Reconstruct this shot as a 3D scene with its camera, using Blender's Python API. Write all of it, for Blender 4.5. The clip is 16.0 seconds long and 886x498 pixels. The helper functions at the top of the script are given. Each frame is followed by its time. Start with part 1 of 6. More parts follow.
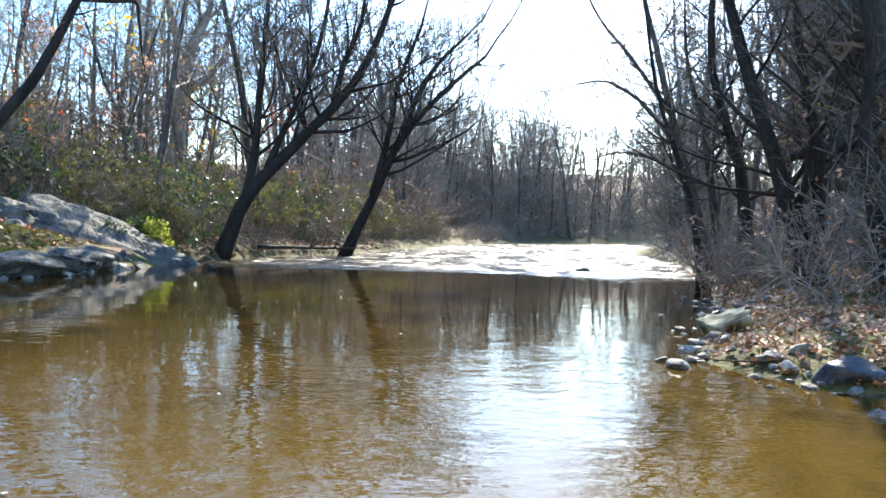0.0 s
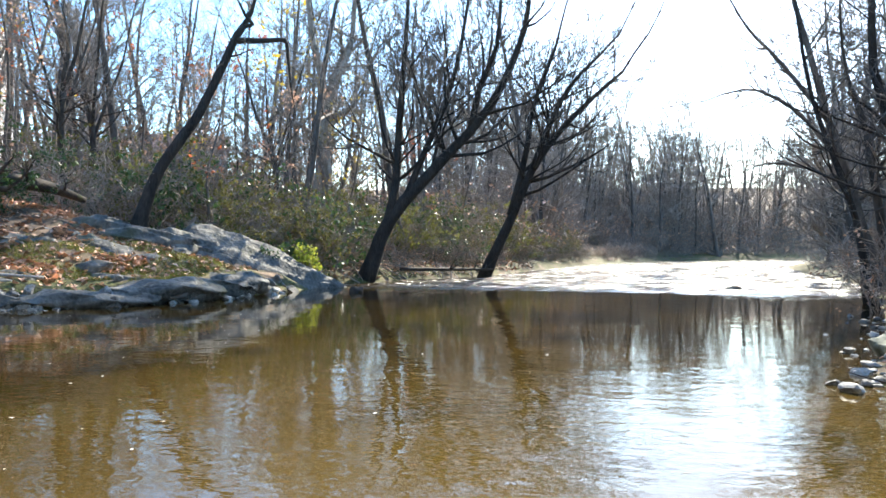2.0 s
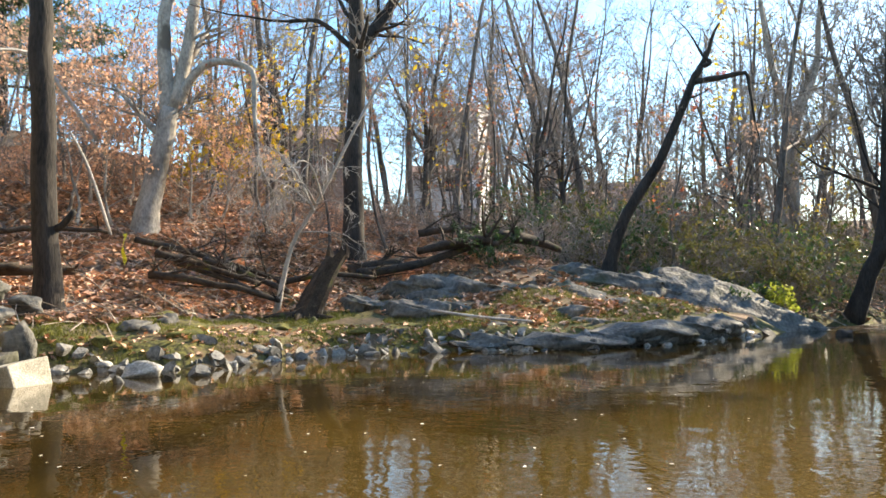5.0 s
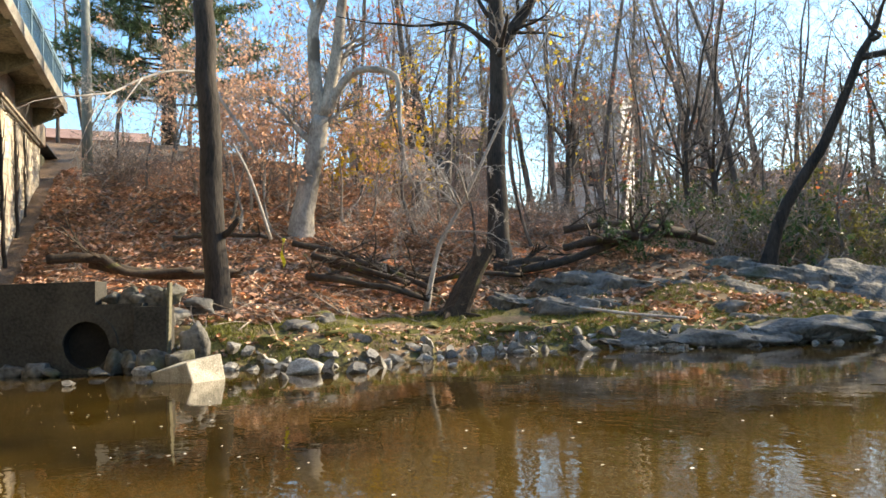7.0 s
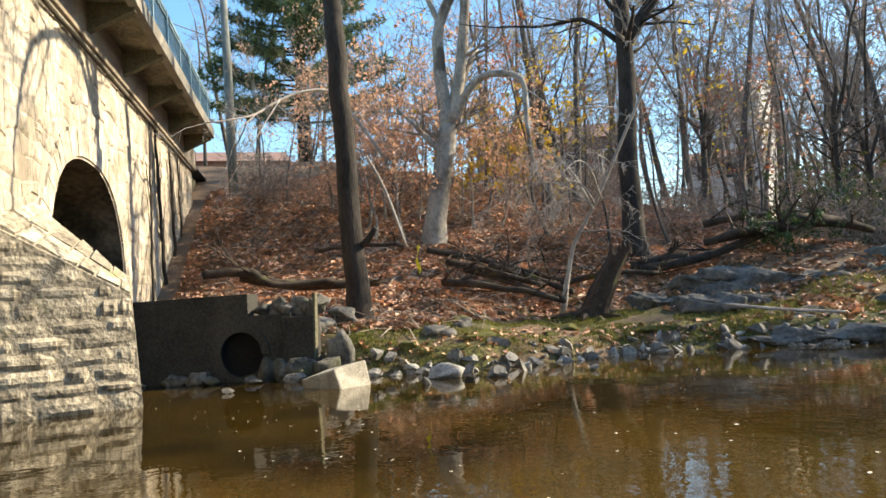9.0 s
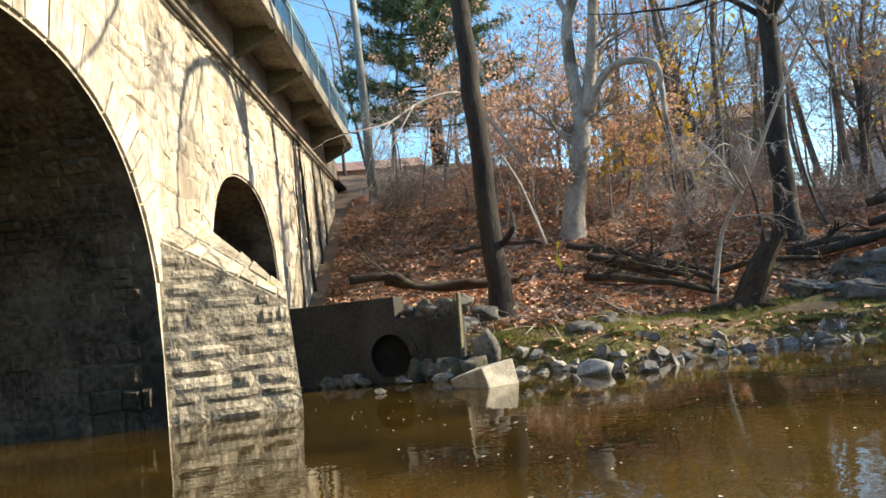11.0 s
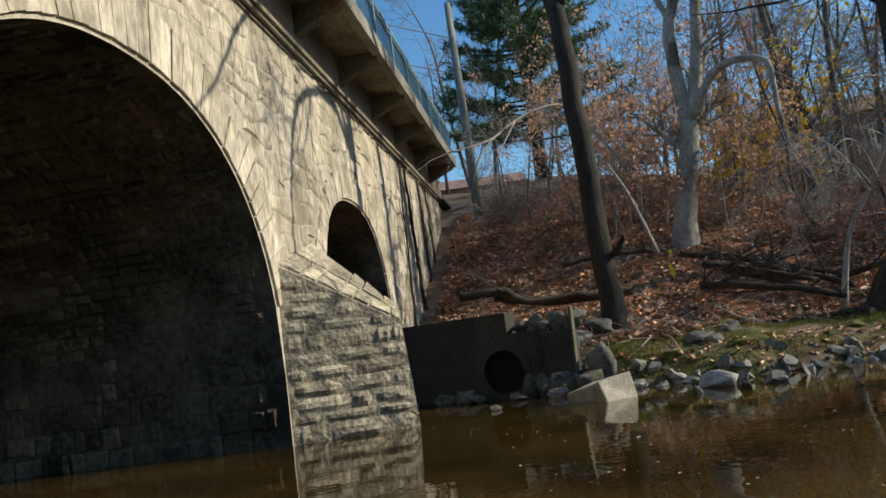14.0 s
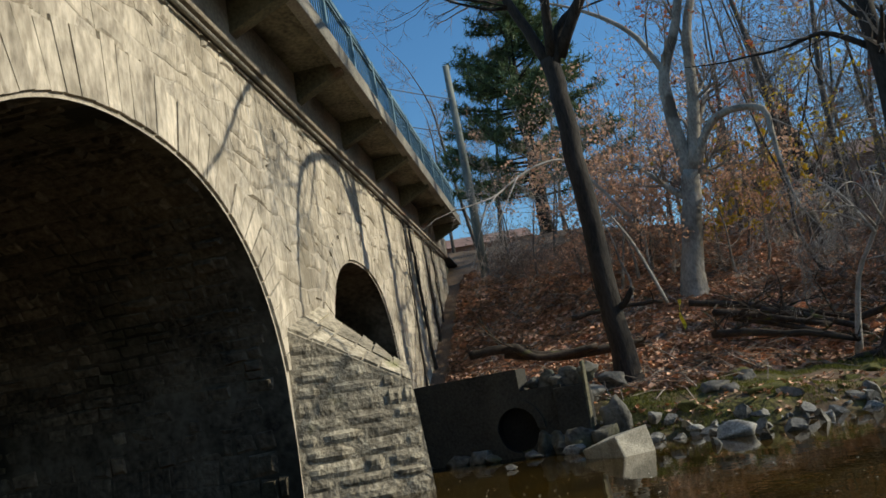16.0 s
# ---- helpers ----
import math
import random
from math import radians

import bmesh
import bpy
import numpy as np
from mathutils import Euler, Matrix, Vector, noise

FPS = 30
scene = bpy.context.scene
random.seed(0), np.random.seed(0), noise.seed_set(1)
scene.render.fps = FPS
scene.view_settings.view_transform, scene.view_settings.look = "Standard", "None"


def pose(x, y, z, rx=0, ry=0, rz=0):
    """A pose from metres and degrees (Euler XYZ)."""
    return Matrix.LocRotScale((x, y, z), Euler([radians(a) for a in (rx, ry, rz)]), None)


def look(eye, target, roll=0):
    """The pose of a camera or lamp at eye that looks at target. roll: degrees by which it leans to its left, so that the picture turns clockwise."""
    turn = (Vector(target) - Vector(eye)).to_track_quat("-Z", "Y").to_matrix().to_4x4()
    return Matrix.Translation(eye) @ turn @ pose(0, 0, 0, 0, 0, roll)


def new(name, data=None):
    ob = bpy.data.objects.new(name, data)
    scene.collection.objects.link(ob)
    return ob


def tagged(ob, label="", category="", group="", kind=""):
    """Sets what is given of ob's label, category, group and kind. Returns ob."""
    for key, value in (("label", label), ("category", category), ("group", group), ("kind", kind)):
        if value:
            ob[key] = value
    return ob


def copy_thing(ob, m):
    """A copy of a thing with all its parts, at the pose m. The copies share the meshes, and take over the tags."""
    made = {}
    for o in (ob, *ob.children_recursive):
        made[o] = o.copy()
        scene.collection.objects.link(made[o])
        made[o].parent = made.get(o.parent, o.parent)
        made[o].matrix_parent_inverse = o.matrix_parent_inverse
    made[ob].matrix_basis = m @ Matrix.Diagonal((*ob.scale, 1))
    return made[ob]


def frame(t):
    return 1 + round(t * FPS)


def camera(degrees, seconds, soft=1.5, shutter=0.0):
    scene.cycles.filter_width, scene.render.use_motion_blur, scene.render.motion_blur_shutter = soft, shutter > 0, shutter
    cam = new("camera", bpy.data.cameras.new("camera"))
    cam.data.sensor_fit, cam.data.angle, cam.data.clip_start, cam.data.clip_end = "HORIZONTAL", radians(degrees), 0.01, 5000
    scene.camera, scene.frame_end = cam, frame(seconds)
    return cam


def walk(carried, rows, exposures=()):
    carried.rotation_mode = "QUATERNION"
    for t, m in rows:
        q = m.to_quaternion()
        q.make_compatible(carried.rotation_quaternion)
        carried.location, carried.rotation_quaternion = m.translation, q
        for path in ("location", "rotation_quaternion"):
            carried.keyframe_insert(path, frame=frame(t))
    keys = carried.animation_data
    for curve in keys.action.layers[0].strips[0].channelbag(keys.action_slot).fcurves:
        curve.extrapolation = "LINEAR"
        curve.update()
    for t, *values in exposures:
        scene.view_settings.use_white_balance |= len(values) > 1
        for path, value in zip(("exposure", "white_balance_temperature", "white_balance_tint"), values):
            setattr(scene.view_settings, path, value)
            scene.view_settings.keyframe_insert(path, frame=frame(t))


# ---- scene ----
cam = camera(59.15, 16.0, 1.6)
EYE = 1.05
# t, x, y, rx, ry, rz
ROWS = [
    (0.0, -0.000, -0.000, 88.68, -1.60, 0.02),
    (0.5, 0.002, -0.000, 88.44, -1.60, -0.30),
    (1.0, -0.019, -0.000, 88.68, -1.31, 2.46),
    (1.5, -0.053, -0.003, 89.01, -1.01, 6.72),
    (2.0, -0.078, -0.007, 90.02, -0.35, 10.02),
    (2.5, -0.123, -0.017, 91.34, 0.80, 15.91),
    (3.0, -0.161, -0.030, 92.57, 1.36, 20.96),
    (3.5, -0.205, -0.049, 92.89, 1.06, 27.03),
    (4.0, -0.245, -0.073, 93.20, 1.16, 33.01),
    (4.5, -0.278, -0.096, 93.14, 1.12, 38.17),
    (4.7, -0.290, -0.106, 93.24, 1.14, 40.11),
    (7.0, -0.360, -0.180, 93.53, 1.94, 53.12),
    (7.5, -0.372, -0.197, 93.67, 2.51, 55.84),
    (8.0, -0.382, -0.212, 94.22, 2.89, 58.09),
    (8.5, -0.391, -0.227, 94.22, 3.15, 60.26),
    (9.0, -0.400, -0.244, 94.27, 3.78, 62.80),
    (9.5, -0.411, -0.266, 94.70, 4.14, 65.85),
    (12.0, -0.437, -0.343, 94.88, 6.20, 76.29),
    (12.5, -0.440, -0.355, 94.84, 5.98, 77.76),
    (13.0, -0.442, -0.366, 94.85, 6.54, 79.26),
    (13.5, -0.444, -0.378, 95.72, 6.82, 80.73),
    (14.0, -0.444, -0.379, 97.13, 7.50, 80.94),
    (14.5, -0.446, -0.387, 98.64, 8.51, 81.90),
    (15.0, -0.446, -0.389, 99.61, 9.19, 82.20),
    (15.5, -0.446, -0.388, 100.73, 9.30, 82.10),
    (16.0, -0.445, -0.386, 101.54, 9.59, 81.79),
]
EXPOSURES = [(0, 1.86, 6300, 7), (2, 1.92, 6400, 7), (4.5, 1.78, 7350, 9), (7, 1.62, 7800, 10), (9.5, 1.3, 7450, 9), (11.9, 1.2, 7050, 7), (12.5, 0.6, 6750, 6), (13.5, 0.22, 6650, 5), (16, -0.08, 6550, 4)]
walk(cam, [(t, pose(x, y, EYE, rx, ry, rz)) for t, x, y, rx, ry, rz in ROWS], EXPOSURES)

# ---- light ----
SUN_AZ, SUN_EL = -13.0, 31.0   # degrees from +y towards -x, and above the horizon
world = bpy.data.worlds.new("world")
scene.world = world
world.use_nodes = True
wn = world.node_tree.nodes
sky = wn.new("ShaderNodeTexSky")
sky.sky_type = "NISHITA"
sky.sun_disc = False
sky.sun_elevation = radians(SUN_EL)
sky.sun_rotation = radians(-SUN_AZ)
sky.air_density, sky.dust_density, sky.ozone_density = 1.2, 0.5, 4.5
deep = wn.new("ShaderNodeHueSaturation")   # the clear, dry autumn sky is a deep blue
deep.inputs["Saturation"].default_value = 1.18
world.node_tree.links.new(sky.outputs[0], deep.inputs["Color"])
world.node_tree.links.new(deep.outputs[0], wn["Background"].inputs[0])
wn["Background"].inputs[1].default_value = 0.15
sun = new("sun", bpy.data.lights.new("sun", "SUN"))
sun.data.energy, sun.data.angle, sun.data.color = 5.0, radians(0.6), (1.0, 0.91, 0.76)
sdir = Vector((-math.sin(radians(SUN_AZ)) * math.cos(radians(SUN_EL)), math.cos(radians(SUN_AZ)) * math.cos(radians(SUN_EL)), math.sin(radians(SUN_EL))))
sun.matrix_world = look(sdir * 50, (0, 0, 0))

# ---- materials ----


def mat(name, dark, light, scale=6.0, fine=40.0, rough=0.8, bump=0.4, spots=None, spot_at=0.6, metal=0.0, vary=0.0, island=False, dist=0.03, stretch=(1, 1, 1), trans=0.0):
    """Noise at two scales between two colours, with an optional patchy third colour, bump and a random shift per piece."""
    m = bpy.data.materials.new(name)
    m.use_nodes = True
    nt = m.node_tree
    n, link = nt.nodes, nt.links.new
    b = n["Principled BSDF"]
    geo = n.new("ShaderNodeNewGeometry")
    mp = n.new("ShaderNodeMapping")
    mp.inputs["Scale"].default_value = stretch
    link(geo.outputs["Position"], mp.inputs[0])
    big, small = n.new("ShaderNodeTexNoise"), n.new("ShaderNodeTexNoise")
    for node, s, d in ((big, scale, 4), (small, fine, 6)):
        node.inputs["Scale"].default_value, node.inputs["Detail"].default_value = s, d
        link(mp.outputs[0], node.inputs["Vector"])
    add = n.new("ShaderNodeMath")
    add.operation = "MULTIPLY_ADD"
    add.inputs[1].default_value = 0.55
    link(small.outputs[0], add.inputs[0])
    half = n.new("ShaderNodeMath")
    half.operation = "MULTIPLY"
    half.inputs[1].default_value = 0.55
    link(big.outputs[0], half.inputs[0])
    link(half.outputs[0], add.inputs[2])
    ramp = n.new("ShaderNodeValToRGB")
    ramp.color_ramp.elements[0].position, ramp.color_ramp.elements[1].position = 0.38, 0.7
    ramp.color_ramp.elements[0].color, ramp.color_ramp.elements[1].color = (*dark, 1), (*light, 1)
    link(add.outputs[0], ramp.inputs[0])
    col = ramp.outputs[0]
    if spots:
        sp = n.new("ShaderNodeTexNoise")
        sp.inputs["Scale"].default_value, sp.inputs["Detail"].default_value = scale * 0.45, 5
        link(geo.outputs["Position"], sp.inputs["Vector"])
        sr = n.new("ShaderNodeValToRGB")
        sr.color_ramp.elements[0].position, sr.color_ramp.elements[1].position = spot_at, spot_at + 0.12
        link(sp.outputs[0], sr.inputs[0])
        mx = n.new("ShaderNodeMix")
        mx.data_type = "RGBA"
        link(sr.outputs[0], mx.inputs["Factor"])
        link(col, mx.inputs["A"])
        mx.inputs["B"].default_value = (*spots, 1)
        col = mx.outputs["Result"]
    if vary:
        hsv = n.new("ShaderNodeHueSaturation")
        rnd = geo.outputs["Random Per Island"] if island else n.new("ShaderNodeObjectInfo").outputs["Random"]
        mr = n.new("ShaderNodeMapRange")
        mr.inputs["To Min"].default_value, mr.inputs["To Max"].default_value = 1 - vary, 1 + vary
        link(rnd, mr.inputs[0])
        link(mr.outputs[0], hsv.inputs["Value"])
        link(col, hsv.inputs["Color"])
        col = hsv.outputs[0]
    link(col, b.inputs["Base Color"])
    b.inputs["Roughness"].default_value, b.inputs["Metallic"].default_value = rough, metal
    b.inputs["Specular IOR Level"].default_value = 0.3
    if trans:
        tr = n.new("ShaderNodeBsdfTranslucent")
        link(col, tr.inputs[0])
        ms = n.new("ShaderNodeMixShader")
        ms.inputs[0].default_value = trans
        link(b.outputs[0], ms.inputs[1])
        link(tr.outputs[0], ms.inputs[2])
        link(ms.outputs[0], n["Material Output"].inputs[0])
    if bump:
        bp = n.new("ShaderNodeBump")
        bp.inputs["Strength"].default_value, bp.inputs["Distance"].default_value = bump, dist
        link(add.outputs[0], bp.inputs["Height"])
        link(bp.outputs[0], b.inputs["Normal"])
    return m


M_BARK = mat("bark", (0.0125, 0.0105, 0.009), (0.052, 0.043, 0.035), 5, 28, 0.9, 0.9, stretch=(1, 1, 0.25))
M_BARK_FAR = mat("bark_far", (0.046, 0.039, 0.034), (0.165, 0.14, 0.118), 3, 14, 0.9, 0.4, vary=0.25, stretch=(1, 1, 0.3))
M_TWIG = mat("twig", (0.150, 0.118, 0.094), (0.375, 0.310, 0.250), 2, 9, 0.9, 0.0, vary=0.2)
M_PALE = mat("pale_bark", (0.155, 0.137, 0.112), (0.40, 0.36, 0.305), 3, 20, 0.85, 0.5, spots=(0.12, 0.10, 0.078), spot_at=0.52, stretch=(1, 1, 0.5))
M_DEAD = mat("dead_wood", (0.22, 0.195, 0.165), (0.46, 0.42, 0.37), 4, 25, 0.9, 0.3)
M_LOG = mat("log_bark", (0.019, 0.0145, 0.0105), (0.078, 0.058, 0.042), 6, 30, 0.9, 0.8, spots=(0.10, 0.11, 0.025), spot_at=0.6)
# headwall concrete: a darker copy of M_CONC, with the wall's shade in the colour
M_CONC_SHADE = mat("concrete_shade", (0.016, 0.015, 0.012), (0.062, 0.058, 0.048), 1.5, 22, 0.85, 0.5, spots=(0.03, 0.03, 0.018), spot_at=0.58)
M_GROUND = mat("forest_floor", (0.07, 0.047, 0.029), (0.24, 0.155, 0.096), 1.3, 18, 0.95, 0.8, spots=(0.10, 0.105, 0.045), spot_at=0.62, dist=0.06)


def mossy(m):
    """Moss cover in patches on the damp ground close to the river level."""
    nt = m.node_tree
    n, link = nt.nodes, nt.links.new
    bs = n["Principled BSDF"]
    old = bs.inputs["Base Color"].links[0].from_socket
    geo = n.new("ShaderNodeNewGeometry")
    sep = n.new("ShaderNodeSeparateXYZ")
    link(geo.outputs["Position"], sep.inputs[0])
    band = n.new("ShaderNodeMapRange")
    band.inputs["From Min"].default_value, band.inputs["From Max"].default_value = 1.0, 0.6
    link(sep.outputs["Z"], band.inputs[0])
    ns = n.new("ShaderNodeTexNoise")
    ns.inputs["Scale"].default_value, ns.inputs["Detail"].default_value = 1.1, 7
    link(geo.outputs["Position"], ns.inputs["Vector"])
    cut = n.new("ShaderNodeMapRange")
    cut.inputs["From Min"].default_value, cut.inputs["From Max"].default_value = 0.36, 0.52
    link(ns.outputs[0], cut.inputs[0])
    f = n.new("ShaderNodeMath")
    f.operation = "MULTIPLY"
    link(band.outputs[0], f.inputs[0])
    link(cut.outputs[0], f.inputs[1])
    tint = n.new("ShaderNodeTexNoise")
    tint.inputs["Scale"].default_value, tint.inputs["Detail"].default_value = 14, 5
    link(geo.outputs["Position"], tint.inputs["Vector"])
    ramp = n.new("ShaderNodeValToRGB")
    ramp.color_ramp.elements[0].color, ramp.color_ramp.elements[1].color = (0.028, 0.026, 0.010, 1), (0.15, 0.14, 0.036, 1)
    ramp.color_ramp.elements[0].position, ramp.color_ramp.elements[1].position = 0.35, 0.68
    link(tint.outputs[0], ramp.inputs[0])
    mx = n.new("ShaderNodeMix")
    mx.data_type = "RGBA"
    link(f.outputs[0], mx.inputs["Factor"])
    link(old, mx.inputs["A"])
    link(ramp.outputs[0], mx.inputs["B"])
    link(mx.outputs["Result"], bs.inputs["Base Color"])


mossy(M_GROUND)


M_ROCK = mat("bedrock", (0.033, 0.031, 0.026), (0.19, 0.176, 0.15), 2.2, 12, 0.8, 0.65, spots=(0.07, 0.07, 0.036), spot_at=0.58, dist=0.1)
M_STONE = mat("river_stone", (0.055, 0.052, 0.045), (0.34, 0.32, 0.28), 5, 30, 0.7, 0.5, vary=0.6)
M_BLOCK = mat("pale_block", (0.22, 0.20, 0.155), (0.48, 0.435, 0.35), 5, 40, 0.85, 0.5)
M_MOSS = mat("moss", (0.035, 0.035, 0.012), (0.16, 0.15, 0.04), 5, 40, 1.0, 0.8)
M_CONC = mat("old_concrete", (0.12, 0.11, 0.09), (0.30, 0.275, 0.23), 1.5, 22, 0.9, 0.4, spots=(0.15, 0.135, 0.11), spot_at=0.58)
M_DECK = mat("deck_concrete", (0.15, 0.125, 0.095), (0.33, 0.28, 0.22), 1.2, 16, 0.9, 0.3, spots=(0.22, 0.15, 0.10), spot_at=0.58)
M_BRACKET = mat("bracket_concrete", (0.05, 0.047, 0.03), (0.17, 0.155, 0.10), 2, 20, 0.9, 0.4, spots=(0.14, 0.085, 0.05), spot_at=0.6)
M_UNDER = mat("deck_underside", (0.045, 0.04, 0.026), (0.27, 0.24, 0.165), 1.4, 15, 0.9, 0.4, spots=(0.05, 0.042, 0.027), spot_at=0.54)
M_STEEL = mat("rail_paint", (0.10, 0.17, 0.20), (0.18, 0.27, 0.31), 3, 30, 0.5, 0.1)
M_POLE = mat("pole_wood", (0.10, 0.11, 0.10), (0.22, 0.23, 0.20), 3, 20, 0.85, 0.3, stretch=(1, 1, 0.2))
M_FACE = mat("rubble_wall", (0.20, 0.168, 0.124), (0.63, 0.55, 0.435), 2.2, 14, 0.9, 0.9, spots=(0.27, 0.23, 0.17), spot_at=0.55, vary=0.16, stretch=(1, 1, 0.4), dist=0.06)
M_FACE_REST = mat("rubble_wall_rest", (0.20, 0.168, 0.124), (0.63, 0.55, 0.435), 2.2, 14, 0.9, 0.9, spots=(0.27, 0.23, 0.17), spot_at=0.55, vary=0.16, island=True, stretch=(1, 1, 0.4), dist=0.06)
M_MORTAR = mat("mortar", (0.25, 0.215, 0.166), (0.54, 0.475, 0.38), 3, 30, 0.95, 0.8)
M_PIER = mat("pier_stone", (0.12, 0.102, 0.073), (0.50, 0.435, 0.325), 4.5, 16, 0.85, 1.0, spots=(0.20, 0.19, 0.09), spot_at=0.62, vary=0.32, dist=0.05)
# soffit stone and joints: face tones darkened, so the colour carries the barrel's shade
M_SOFFIT_SHADE = mat("soffit_stone_shade", (0.024, 0.0195, 0.014), (0.235, 0.185, 0.127), 1.3, 12, 0.85, 1.0, spots=(0.06, 0.055, 0.03), spot_at=0.56, vary=0.55, island=True, dist=0.06)
M_SOFFIT_SHADE_JOINT = mat("soffit_joint_shade", (0.028, 0.023, 0.016), (0.20, 0.165, 0.12), 1.3, 9, 0.95, 0.6, spots=(0.03, 0.026, 0.017), spot_at=0.5)
M_BORE_SHADE = mat("bore_shade", (0.006, 0.006, 0.006), (0.016, 0.015, 0.013), 3, 20, 1.0, 0.0)
M_LEAF = mat("leaf_litter", (0.27, 0.135, 0.076), (0.80, 0.49, 0.31), 0.7, 5, 0.7, 0.0, vary=0.5, island=True)
M_LEAF_TAN = mat("beech_leaf", (0.48, 0.25, 0.145), (0.80, 0.52, 0.34), 2, 9, 0.6, 0.0, vary=0.3, island=True, trans=0.55)
M_LEAF_GREEN = mat("bush_leaf", (0.065, 0.064, 0.018), (0.23, 0.20, 0.064), 1.2, 7, 0.9, 0.0, vary=0.35, island=True, trans=0.35)
M_LEAF_OLIVE = mat("olive_leaf", (0.08, 0.086, 0.022), (0.225, 0.21, 0.062), 1.2, 7, 0.9, 0.0, vary=0.35, island=True, trans=0.35)
M_LEAF_LIME = mat("lime_leaf", (0.22, 0.27, 0.03), (0.45, 0.46, 0.08), 2, 9, 0.6, 0.0, vary=0.25, island=True, trans=0.5)
M_LEAF_DARKGREEN = mat("evergreen_leaf", (0.025, 0.05, 0.015), (0.08, 0.13, 0.04), 2, 9, 0.45, 0.0, vary=0.3, island=True, trans=0.25)
M_LEAF_YELLOW = mat("yellow_leaf", (0.50, 0.33, 0.02), (0.75, 0.55, 0.06), 2, 9, 0.6, 0.0, vary=0.25, island=True, trans=0.5)
M_LEAF_RED = mat("red_leaf", (0.30, 0.07, 0.03), (0.55, 0.18, 0.08), 2, 9, 0.6, 0.0, vary=0.3, island=True, trans=0.45)
M_NEEDLE = mat("pine_needle", (0.045, 0.075, 0.028), (0.15, 0.20, 0.085), 2, 9, 0.6, 0.0, vary=0.35, island=True, trans=0.2)
M_GRASS = mat("dry_grass", (0.22, 0.16, 0.06), (0.42, 0.34, 0.16), 2, 9, 0.8, 0.0, vary=0.3, island=True, trans=0.3)
M_TAPE = mat("yellow_tape", (0.70, 0.62, 0.03), (0.82, 0.74, 0.06), 4, 20, 0.5, 0.1)
M_WHITE = mat("white_siding", (0.55, 0.53, 0.51), (0.74, 0.72, 0.69), 1, 8, 0.8, 0.1)
M_GREY_WALL = mat("grey_building", (0.30, 0.29, 0.30), (0.42, 0.40, 0.40), 1, 8, 0.85, 0.1)
M_ROOF = mat("brown_roof", (0.17, 0.10, 0.08), (0.30, 0.19, 0.15), 1, 10, 0.85, 0.2)
M_GLASS = mat("window_glass", (0.03, 0.035, 0.04), (0.06, 0.065, 0.07), 1, 5, 0.08, 0.0)
M_ASPHALT = mat("asphalt", (0.04, 0.04, 0.04), (0.07, 0.07, 0.07), 2, 40, 0.9, 0.3)
M_WIRE = mat("wire", (0.03, 0.03, 0.03), (0.05, 0.05, 0.05), 2, 8, 0.6, 0.0)


